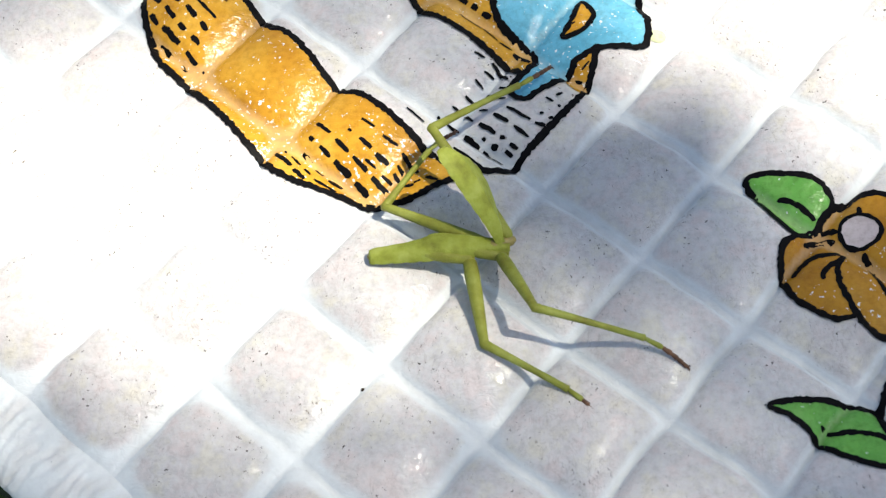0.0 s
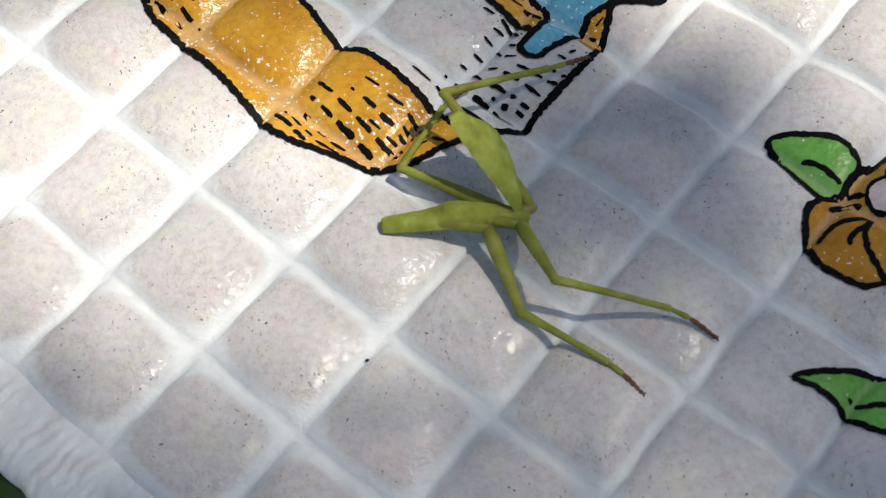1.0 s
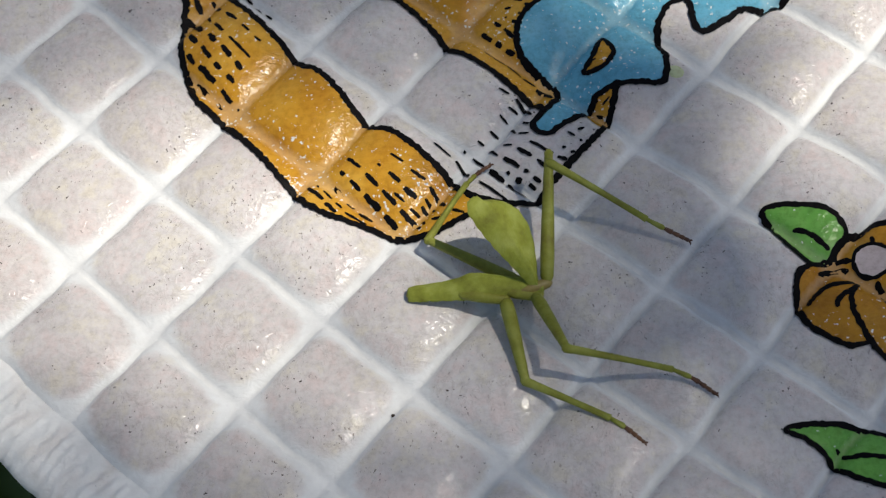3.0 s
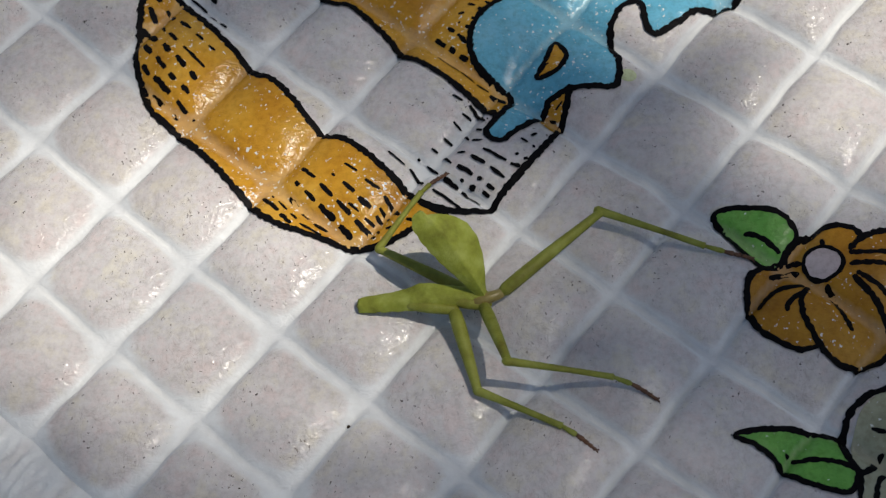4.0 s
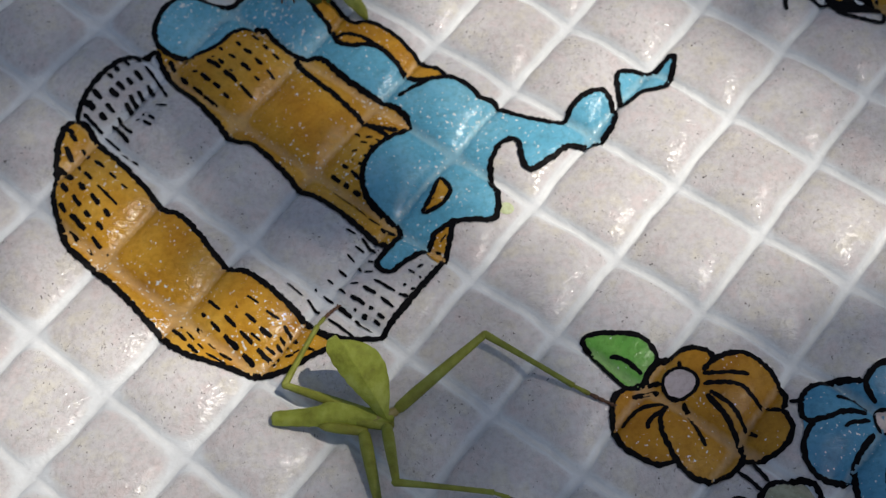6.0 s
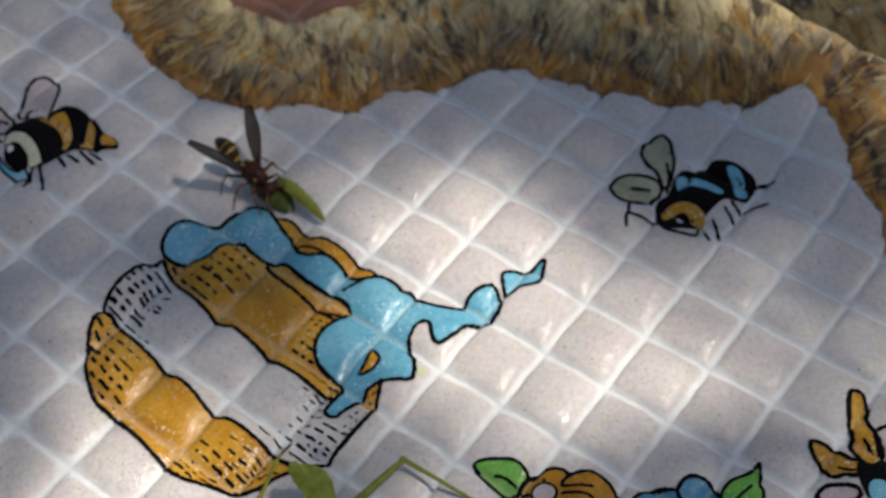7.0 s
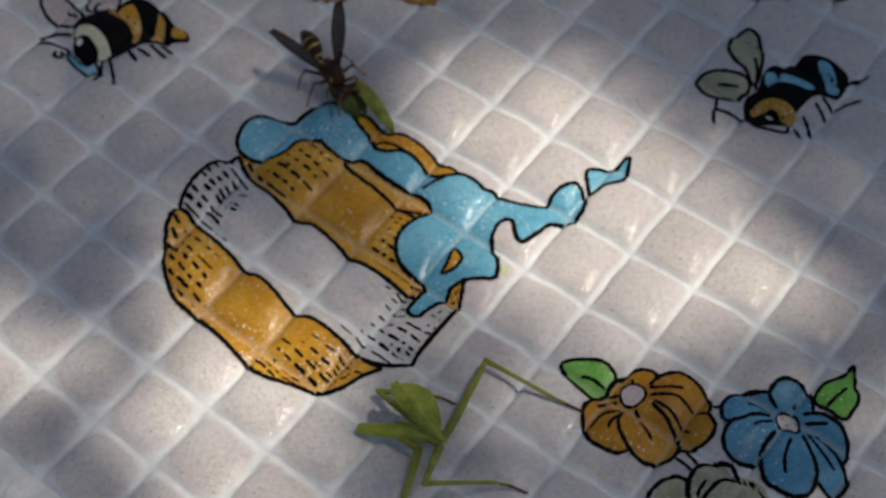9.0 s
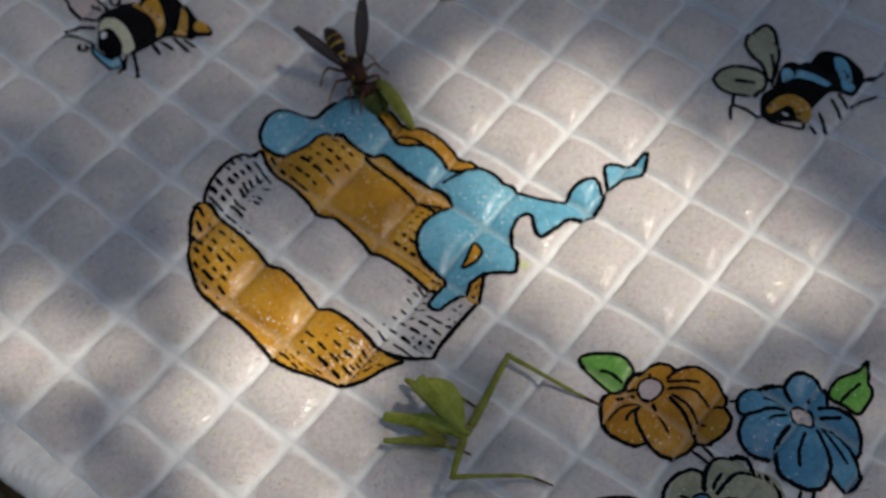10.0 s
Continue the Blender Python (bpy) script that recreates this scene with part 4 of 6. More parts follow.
def build_flower(cloth, name, label, fill, petals, lines, centre, ink, centre_ink, leaves, width=0.68):
    base = part(name, fill_mesh(name, loop(fill), ink), cloth, label)
    for k, p in enumerate(petals):
        pen("petal_outline", [arc(p)], width, base, seed=k + 3)
    for k, p in enumerate(LINES[lines]):
        pen("vein", [smooth_path(p)], width * 0.8, base, seed=k + 30)
    c = part("flower_centre", fill_mesh("flower_centre", loop(centre), centre_ink, 0.13), base)
    pen("centre_outline", [loop(centre)], width * 0.62, base, True, 0.14)
    for lf in leaves:
        leaf = part("printed_leaf", fill_mesh("printed_leaf", loop(lf), M_GREEN), cloth, "printed bright green leaf with black outline")
        pen("outline", [loop(lf)], width * 0.9, leaf, True)


def blob(x, y, rx, ry, n=18):
    return [Vector((x + rx * math.cos(i * 2 * math.pi / n), y + ry * math.sin(i * 2 * math.pi / n))) for i in range(n)]


def build_bees(cloth):
    def fill(name, key, ink, base, lift):
        return part(name, fill_mesh(name, loop(key), ink, lift, 0.7), base)

    b = part("printed_bee", fill_mesh("printed_bee", loop("BA_BODY"), M_BLACK), cloth, "printed bee in black and gold with pink wings")
    fill("stripe", "BA_STRIPE", M_GOLD, b, 0.13)
    fill("stripe", "BA_STRIPE2", M_GOLD, b, 0.13)
    fill("tail", "BA_TAIL", M_GOLD, b, 0.13)
    fill("face", "BA_FACE", M_CREAM, b, 0.13)
    fill("mouth", "BA_MOUTH", M_BLUE, b, 0.13)
    fill("wing", "BA_WING", M_PALE, b, 0.04)
    fill("wing", "BA_WING2", M_PALE, b, 0.04)
    pen("outline", [loop("BA_WING"), loop("BA_WING2")], 0.65, b, True)
    pen("mouth_outline", [loop("BA_MOUTH")], 0.5, b, True, 0.15)
    for k, p in enumerate(LINES["BA_LINES"]):
        pen("leg", [smooth_path(p)], 0.7, b, seed=k)
    e = ARCS["BA_FACE"]
    cx, cy = sum(p[0] for p in e[-2:]) / 2 - 0.9, sum(p[1] for p in e[-2:]) / 2 - 1.6
    part("eye", fill_mesh("eye", blob(cx, cy, 1.9, 2.3), M_BLACK, 0.17, 0.4), b)
    part("eye_glint", fill_mesh("eye_glint", blob(cx - 0.5, cy + 0.9, 0.62, 0.7), M_WHITE, 0.21, 0.25), b)

    b = part("printed_bee", fill_mesh("printed_bee", loop("BB_BODY"), M_BLACK), cloth, "printed bee in black and blue with sage wings")
    fill("stripe", "BB_STRIPE", M_BLUE, b, 0.13)
    fill("stripe", "BB_STRIPE2", M_BLUE, b, 0.13)
    fill("face", "BB_FACE", M_GOLD, b, 0.13)
    fill("wing", "BB_WING", M_SAGE, b, 0.04)
    fill("wing", "BB_WING2", M_SAGE, b, 0.04)
    pen("outline", [loop("BB_WING"), loop("BB_WING2")], 0.65, b, True)
    for k, p in enumerate(LINES["BB_LINES"]):
        pen("leg", [smooth_path(p)], 0.6, b, seed=k)
    f = ARCS["BB_FACE"]
    part("eye_glint", fill_mesh("eye_glint", blob(f[-2][0] + 0.1, f[-2][1] - 1.6, 0.6, 0.8), M_WHITE, 0.18, 0.25), b)

    b = part("printed_bee", fill_mesh("printed_bee", loop("BC_BODY"), M_BLACK), cloth, "printed bee with gold wings and black head")
    fill("wing", "BC_WING", M_GOLD, b, 0.04)
    fill("wing", "BC_WING2", M_GOLD, b, 0.04)
    fill("wing", "BC_WING3", M_PALE, b, 0.03)
    fill("wing", "BC_WING4", M_PALE, b, 0.03)
    fill("face", "BC_FACE", M_BLUE, b, 0.14)
    part("eye_glint", fill_mesh("eye_glint", blob(123.2, -21.4, 0.55, 0.8), M_WHITE, 0.18, 0.25), b)
    pen("outline", [loop("BC_WING"), loop("BC_WING2"), loop("BC_WING3"), loop("BC_WING4")], 0.8, b, True)
    for k, p in enumerate(LINES["BC_LINES"]):
        pen("vein", [smooth_path(p)], 0.6, b, seed=k)


def build_fur(cloth):
    edge = smooth_path(ARCS["FUR_EDGE"], step=1.2)
    far = [Vector((edge[-1].x + 25, edge[-1].y + 10)), Vector((178, 60)), Vector((170, 80)), Vector((156, 90)), Vector((143, 98)), Vector((128, 116)), Vector((112, 150)), Vector((85, 172)), Vector((20, 160))]
    rnd = random.Random(11)
    rough = [p + Vector((rnd.uniform(-0.5, 0.5), rnd.uniform(-0.6, 0.6))) for p in edge]
    base = part("printed_fur", fill_mesh("printed_fur", rough + far, M_FUR, 0.22, 0.7), cloth, "printed shaggy ochre and brown animal fur")
    part("rose_patch", fill_mesh("rose_patch", loop("PINK"), M_ROSE, 0.36, 0.8), base, "dusky rose printed skin patch")
    rim = np.array([(p.x, p.y) for p in edge])

    def inland(me):
        """Share of 26 mm from the lower edge, for the print colours."""
        at = [min(1.0, float(np.hypot(rim[:, 0] - v.co.x / MM, rim[:, 1] - v.co.y / MM).min()) / 26) * 0.75 for v in me.vertices]
        me.attributes.new("inland", "FLOAT", "POINT").data.foreach_set("value", at)

    inland(base.data)
    ink = Ink(8)
    # locks of hair that overhang the lower edge, row behind row
    for i in range(2, len(edge) - 2):
        d = edge[i + 1] - edge[i - 1]
        out = Vector((d.y, -d.x)).normalized()
        side = d.normalized()
        lean = 0.9 * math.sin(i * 0.33) + 0.5 * math.sin(i * 1.1)
        for row in range(7):
            deep = row * 2.3 + rnd.uniform(0.5, 2.5)
            a = edge[i] - out * (deep + 2.5) + d * rnd.uniform(-0.6, 0.6)
            reach = rnd.uniform(3.0, 5.2) if row else rnd.uniform(2.2, 4.2)
            reach = min(reach, deep + 2.5 + rnd.uniform(0.0, 1.5))
            b = a + out * reach + side * (lean + rnd.uniform(-0.9, 0.9))
            m = (a + b) / 2 + side * (0.35 * lean + rnd.uniform(-0.4, 0.4))
            ink.stroke(smooth_path([a, m, b], step=0.8), rnd.uniform(0.35, 0.95), 0.28 + 0.10 * rnd.random(), 0.25)
    # long curved locks over the body of the fur
    for _ in range(1500):
        x, y = rnd.uniform(-15, 165), rnd.uniform(30, 135)
        near = int(np.hypot(rim[:, 0] - x, rim[:, 1] - y).argmin())
        p = edge[min(max(near, 1), len(edge) - 2)]
        d = edge[min(near + 1, len(edge) - 1)] - edge[max(near - 1, 0)]
        out = Vector((d.y, -d.x)).normalized()
        deep = (p - Vector((x, y))).dot(out)
        if not 11 < deep < 42 or (Vector((x, y)) - Vector((40, 108))).length < 19:
            continue
        a = Vector((x, y))
        turn = 0.9 * noise.noise(Vector((x * 0.07, y * 0.07, 4.0))) * 2 + rnd.uniform(-0.25, 0.25)
        way = Vector((out.x * math.cos(turn) - out.y * math.sin(turn), out.x * math.sin(turn) + out.y * math.cos(turn)))
        b = a + way * rnd.uniform(3.0, 6.5)
        m = (a + b) / 2 + Vector((-way.y, way.x)) * rnd.uniform(-0.9, 0.9)
        ink.stroke(smooth_path([a, m, b], step=0.9), rnd.uniform(0.3, 0.8), 0.28 + 0.08 * rnd.random(), 0.2)
    fringe = part("fur_fringe", ink.mesh("fur_fringe", M_STRAND), base)
    inland(fringe.data)
    tagged(fringe, kind="stuff")


# ---- insects ----
def tube(pts, radii, n=10, flat=1.0, caps=True):
    """Verts and faces of a tube through points with radii; flat squeezes its height."""
    p = [Vector(q) for q in pts]
    verts, faces = [], []
    for i, c in enumerate(p):
        d = (p[min(i + 1, len(p) - 1)] - p[max(i - 1, 0)]).normalized()
        up = Vector((0, 0, 1)) if abs(d.z) < 0.9 else Vector((0, 1, 0))
        s = d.cross(up).normalized()
        u = s.cross(d)
        for k in range(n):
            a = 2 * math.pi * k / n
            verts.append(c + (s * math.cos(a) + u * math.sin(a) * flat) * radii[i])
    for i in range(len(p) - 1):
        for k in range(n):
            a, b = i * n + k, i * n + (k + 1) % n
            faces.append((a, b, b + n, a + n))
    if caps:
        faces.append(tuple(range(n - 1, -1, -1)))
        faces.append(tuple(range((len(p) - 1) * n, len(p) * n)))
    return verts, faces


def merged(name, pieces, mats):
    verts, faces, idx = [], [], []
    for (v, f), m in pieces:
        b = len(verts)
        verts += [tuple(q * MM) for q in v]
        faces += [tuple(b + i for i in q) for q in f]
        idx += [m] * len(f)
    me = mesh_of(name, verts, faces, mats)
    me.polygons.foreach_set("material_index", idx)
    return me


def bone(a, b, hint=(0, 0, 1)):
    """The pose of a limb that lies along +x from a towards b, in millimetres."""
    a, b = Vector(a), Vector(b)
    x = (b - a).normalized()
    y = Vector(hint).cross(x).normalized()
    z = x.cross(y)
    m = Matrix((x, y, z)).transposed().to_4x4()
    m.translation = a * MM
    return m


def femur_mesh(length, r0, r1):
    """A tapering thigh with a rounded knee."""
    rows = [(0, 0.0, 0.55), (0.05, 0.05, 0.92), (0.2, 0.12, 1.0), (0.45, 0.15, 0.92), (0.7, 0.12, 0.78)]
    pts = [(length * t, 0, z) for t, z, _ in rows] + [(length - r1, 0, 0.03), (length, 0, 0), (length + r1 * 0.8, 0, 0)]
    return merged("femur", [(tube(pts, [r0 * k for _, _, k in rows] + [r1, r1 * 1.08, r1 * 0.45], 12), 0)], [M_MANTIS_LEG])


def tibia_mesh(length, r0, tarsus=0.30):
    k = 1 - tarsus
    shin = [(-r0 * 1.1, 0, 0), (-r0 * 0.2, 0, 0), (length * 0.05, 0, 0.05), (length * 0.2, 0, 0.1), (length * k * 0.6, 0, 0.12), (length * k - 0.4, 0, 0.03), (length * k, 0, 0)]
    return merged("tibia", [(tube(shin, [r0 * 0.6, r0 * 1.25, r0 * 1.12, r0 * 0.95, r0 * 0.8, r0 * 0.85, r0 * 0.95], 10), 0)], [M_MANTIS_LEG])


def foot_mesh(length, r0, curl, tarsus=0.30):
    """Five short segments that droop and curl aside, with a pair of claws."""
    k, pieces = 1 - tarsus, []
    xs = [0.0, 0.42, 0.62, 0.77, 0.89, 1.0]
    at = [Vector((length * (k + tarsus * q), -curl * q ** 1.5, -0.32 * q * q)) for q in xs]
    for i in range(5):
        r = r0 * (0.72 - 0.04 * i)
        a, b = at[i], at[i + 1]
        pieces.append((tube([a - (b - a) * 0.06, a.lerp(b, 0.3), a.lerp(b, 0.85), b], [r * 0.7, r * 0.85, r * 1.08, r * 0.7], 8), 0 if i < 1 else 1))
    for y in (-0.16, 0.16):
        e = at[-1]
        pieces.append((tube([e, e + Vector((0.26, y, 0.02)), e + Vector((0.42, y * 1.7, -0.2))], [0.13, 0.09, 0.02], 5), 1))
    return merged("foot", pieces, [M_MANTIS_LEG, M_TARSUS])


def plate(stops, thick=0.5, arch=0.6, rim=0.10, teeth=0.0, crease=0.0, keel=0.0, n=56, m=20):
    """A closed leaf-shaped body plate along +x: stops give distance, reach towards -y and +y, and height; its edge is a raised rim, toothed on the +y side."""
    xs, rights, lefts, zs = (np.array(c) for c in zip(*stops))
    grid = np.linspace(xs[0], xs[-1], n + 1)
    soft = [np.interp(grid, xs, c) for c in (rights, lefts, zs)]
    for _ in range(2):
        soft = [np.concatenate((c[:1], (c[:-2] + 2 * c[1:-1] + c[2:]) / 4, c[-1:])) for c in soft]
    top, bot = [], []
    for i, x in enumerate(grid):
        right, left, zc = (float(c[i]) for c in soft)
        bite = abs(math.sin(x * 2.35)) ** 0.6
        left *= 1 - teeth * (1 - bite)
        right *= 1 - 0.35 * teeth * (1 - abs(math.sin(x * 1.9 + 0.8)) ** 0.6)
        for j in range(m + 1):
            s = 2 * j / m - 1
            z = zc + arch * (1 - abs(s) ** 1.7) * min(1.0, (right + left) / 2.5) + rim * math.exp(-((abs(s) - 0.96) / 0.08) ** 2) + keel * math.exp(-(s / 0.11) ** 2) + crease * math.sin(x * 4.7 + 0.8 * s) * (1 - 0.6 * abs(s))
            half = thick / 2 * max(0.0, 1 - s * s) ** 0.5
            y = s * (left if s > 0 else right)
            top.append(Vector((x, y, z + half)))
            bot.append(Vector((x, y, z - half)))
    k, off, faces = m + 1, len(top), []
    for i in range(n):
        for j in range(m):
            a = i * k + j
            faces.append((a, a + k, a + k + 1, a + 1))
            faces.append((off + a, off + a + 1, off + a + k + 1, off + a + k))
    faces += [tuple(range(k)) + tuple(off + j for j in range(k - 1, -1, -1)), tuple(n * k + j for j in range(k - 1, -1, -1)) + tuple(off + n * k + j for j in range(k))]
    return top + bot, faces


MANTIS = {}
CURL = {"swing": -0.5, "low": 0.8, "mid": 1.5, "back": 0.9}


def build_mantis():
    root = empty("mantis", "pale green headless praying mantis remains with raised leaf-shaped abdomen", "insect")
    # trunk with the torn front end, along +x
    trunk = plate([(-0.5, 0.4, 0.4, 0.1), (0.5, 0.85, 0.75, 0.2), (2.0, 1.1, 0.85, 0.3), (4.0, 1.45, 0.95, 0.35), (5.8, 1.75, 1.0, 0.35), (6.6, 1.8, 1.0, 0.33), (7.4, 1.45, 1.0, 0.3), (9.0, 1.1, 0.95, 0.2), (11.0, 0.92, 0.9, 0.0), (12.3, 0.85, 0.85, -0.2), (12.8, 0.7, 0.7, -0.3)], 0.95, 0.3, 0.16, 0.10, 0.03)
    stump = tube([(12.3, -0.07, -0.2), (12.75, -0.07, -0.28), (13.0, -0.07, -0.32)], [0.62, 0.5, 0.2], 10, 0.6)
    MANTIS["trunk"] = part("trunk", merged("trunk", [(trunk, 0), (stump, 1)], [M_MANTIS, M_FLESH]), root, "green trunk with torn brownish end")
    leaf = plate([(0.0, 0.4, 0.4, 0.0), (0.9, 0.8, 0.6, 0.1), (2.2, 1.6, 0.85, 0.2), (3.8, 2.4, 1.2, 0.25), (5.6, 2.95, 1.6, 0.25), (7.4, 2.85, 1.85, 0.2), (8.8, 2.1, 1.95, 0.1), (9.8, 1.1, 1.85, -0.1), (10.4, 0.1, 1.75, -0.25), (10.9, -0.75, 1.3, -0.4), (11.0, -0.9, 1.15, -0.45)], 0.55, 0.7, 0.10, 0.06, 0.03, 0.12)
    MANTIS["abdomen"] = part("abdomen", merged("abdomen", [(leaf, 0)], [M_MANTIS]), root, "leaf-shaped green abdomen standing up")
    for key in ("swing", "low", "mid", "back"):
        lf, lt, r = {"swing": (13.1, 15.8, 0.70), "low": (8.6, 12.3, 0.72), "mid": (9.0, 15.15, 0.66), "back": (11.6, 11.3, 0.66)}[key]
        q = {"swing": 3.0, "low": 4.8, "mid": 3.6, "back": 1.6}[key]
        f = part("femur", femur_mesh(lf, r, r * 0.62), root)
        t = part("tibia", tibia_mesh(lt, r * 0.55), root)
        part("foot", foot_mesh(lt, r * 0.55, CURL[key]), t, "brown segmented foot")
        c = part("hip", merged("hip", [(tube([(-q, 0.25, 0.2), (-q * 0.85, 0.2, 0.2), (-q * 0.5, 0.1, 0.18), (-q * 0.15, 0, 0.08), (0.1, 0, 0), (0.5, 0, -0.05)], [0.2, 0.5, 0.62, 0.55, 0.52, 0.25], 12), 0)], [M_FLESH if key == "swing" else M_MANTIS_LEG]), root)
        MANTIS[key] = (f, t, c, lf, lt)
    MANTIS["root"] = root
    return root


WASP = {}


def wasp_wing(s):
    """A long narrow folded wing along -x with a thick leading vein and cross veins, as verts and faces by part."""
    n, m, v, f = 18, 5, [], []
    for i in range(n + 1):
        t = i / n
        w = 0.28 + 1.05 * math.sin(math.pi * min(1, 0.05 + t * 0.83)) ** 1.1
        for j in range(m):
            k = j / (m - 1)
            v.append(Vector((-t * 10.4, s * ((k - 0.3) * w * 1.7 + 0.45 * t * t), 0.12 * math.sin(k * 7 + t * 3) + 0.35 * math.sin(t * 2.6))))
    for i in range(n):
        for j in range(m - 1):
            a = i * m + j
            f.append((a, a + 1, a + m + 1, a + m))
    veins = []
    for j, r in ((0, 0.15), (2, 0.07), (3, 0.06)):
        row = [v[i * m + j] + Vector((0, 0, 0.05)) for i in range(0, n + 1, 2)]
        veins.append(tube(row, [r * (1.1 - 0.06 * i) for i in range(len(row))], 6))
    return (v, f), veins


def build_wasp():
    root = empty("wasp", "rust-brown paper wasp with smoky wings feeding on green prey", "insect")
    # local: +x ahead, z up, millimetres from the thorax
    thorax = tube([(-3.0, 0, 0.2), (-2.5, 0, 0.45), (-1.4, 0, 0.8), (-0.2, 0, 0.85), (0.9, 0, 0.7), (1.7, 0, 0.4), (2.2, 0, 0.1)], [0.45, 1.1, 1.6, 1.7, 1.6, 1.2, 0.65], 16)
    marks = [(tube([(-2.6, q * 0.5, 1.35), (-2.0, q * 0.65, 2.0), (-1.3, q * 0.65, 2.32)], [0.15, 0.3, 0.15], 8), 1) for q in (-1, 1)]
    marks += [(tube([(0.9, q * 0.6, 2.1), (1.5, q * 1.05, 1.4), (1.7, q * 1.25, 0.7)], [0.1, 0.17, 0.1], 7), 1) for q in (-1, 1)]
    part("thorax", merged("thorax", [(thorax, 0)] + marks, [M_WASP_RED, M_WASP_YELLOW]), root, "rust-brown thorax with small yellow marks")
    head = tube([(2.2, 0, -0.1), (2.6, 0, -0.3), (3.2, 0, -0.6), (3.8, 0, -1.0), (4.2, 0, -1.4)], [0.6, 1.5, 1.6, 1.25, 0.5], 14, 0.85)
    skull = part("head", merged("head", [(head, 0)], [M_WASP_RED]), root)
    for q in (-1, 1):
        part("eye", merged("eye", [(tube([(2.6, q * 1.15, -0.6), (3.0, q * 1.4, -0.3), (3.4, q * 1.3, -0.15)], [0.35, 0.58, 0.35], 9), 0)], [M_WASP_DARK]), skull)
        jaw = tube([(3.9, q * 0.5, -1.3), (4.5, q * 0.5, -1.8), (4.7, q * 0.1, -2.1)], [0.3, 0.25, 0.08], 7)
        part("mandible", merged("mandible", [(jaw, 0)], [M_WASP_LEG]), skull)
    xs = [-3.1, -3.6, -4.1, -4.8, -5.6, -6.4, -7.3, -8.2, -9.0, -9.6]
    rs = [0.18, 0.2, 0.45, 1.0, 1.3, 1.4, 1.3, 1.05, 0.65, 0.12]
    zs = [0.3, 0.5, 0.8, 1.2, 1.5, 1.7, 1.8, 1.8, 1.7, 1.5]
    ab = tube([(x, 0, z) for x, z in zip(xs, zs)], rs, 18)
    belly = part("abdomen", merged("abdomen", [(ab, 0)], [M_WASP_DARK]), root, "dark brown abdomen with yellow bands")
    for x, z, r, w in ((-4.3, 0.93, 0.66, 0.34), (-5.6, 1.5, 1.29, 0.09), (-6.9, 1.76, 1.37, 0.08), (-8.1, 1.8, 1.09, 0.08)):
        ring = tube([(x + w, 0, z - w * 0.5), (x, 0, z), (x - w, 0, z + w * 0.3)], [r * 0.94, r * 1.03, r * 1.02], 18, caps=False)
        part("band", merged("band", [(ring, 0)], [M_WASP_YELLOW]), belly, "thin yellow band")
    for q in (-1, 1):
        skin, veins = wasp_wing(q)
        w = part("wing", merged("wing", [(skin, 0)], [M_WING]), root, "long smoky brown folded wing")
        part("wing_vein", merged("wing_vein", [(k, 0) for k in veins], [M_WASP_RED]), w)
        w.matrix_local = pose(-0.2 * MM, q * 1.1 * MM, 1.7 * MM, 14 * q, 20, (-21 if q < 0 else -30) * q)
        ant = [(3.5, q * 0.45, -0.2), (4.3, q * 1.0, 0.5), (5.2, q * 1.9, 0.2), (6.0, q * 2.5, -0.7), (6.4, q * 2.7, -1.4)]
        part("antenna", merged("antenna", [(tube(ant, [0.17, 0.14, 0.17, 0.17, 0.1], 7), 0)], [M_WASP_LEG]), root)
        for hip, knee, shin, toe in (((1.2, 0.8, -0.5), (2.4, 2.6, 0.5), (3.8, 2.9, -1.4), (4.6, 3.4, -2.6)), ((-0.2, 1.0, -0.6), (0.3, 3.4, 0.9), (-0.2, 4.4, -1.6), (0.5, 5.4, -3.0)), ((-1.6, 0.9, -0.5), (-2.9, 3.2, 0.9), (-3.9, 4.0, -1.4), (-3.2, 5.0, -3.0))):
            leg = [Vector((p[0], q * p[1], p[2])) for p in (hip, knee, shin, toe)]
            f = part("leg", merged("leg", [(tube([leg[0], leg[0].lerp(leg[1], 0.5), leg[1]], [0.26, 0.27, 0.19], 8), 0), (tube([leg[1], leg[1].lerp(leg[2], 0.6), leg[2]], [0.19, 0.16, 0.12], 8), 0)], [M_WASP_LEG]), root)
            toes = [leg[2].lerp(leg[3], k / 4) for k in range(5)]
            part("foot", merged("foot", [(tube([a, a.lerp(b, 0.7), b], [0.09, 0.13, 0.08], 6), 0) for a, b in zip(toes, toes[1:])], [M_WASP_LEG]), f)
    # the chewed piece: a crumpled body in shade-darkened green and a bent green flap
    lump = plate([(-1.5, 0.5, 0.5, -2.9), (0.0, 1.2, 1.3, -2.4), (2.2, 1.7, 1.9, -1.9), (4.4, 1.5, 1.8, -2.0), (6.2, 1.0, 1.2, -2.4), (7.2, 0.3, 0.4, -2.9)], 1.7, 0.5, 0.1, 0.18, 0.14)
    flap = plate([(0.0, 0.4, 0.4, -1.6), (1.4, 0.9, 0.7, -0.6), (3.6, 1.25, 0.95, 0.1), (6.0, 1.35, 1.0, -0.2), (8.6, 1.1, 0.9, -1.2), (10.4, 0.6, 0.6, -2.2), (11.0, 0.2, 0.2, -2.6)], 0.9, 0.4, 0.12, 0.14, 0.06)
    strip = tube([(2.4, 1.2, -2.0), (4.4, 1.9, -1.3), (6.4, 1.5, -1.5), (8.0, 0.8, -2.5)], [0.5, 0.62, 0.5, 0.2], 9, 0.6)
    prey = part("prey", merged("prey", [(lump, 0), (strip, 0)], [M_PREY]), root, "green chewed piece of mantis")
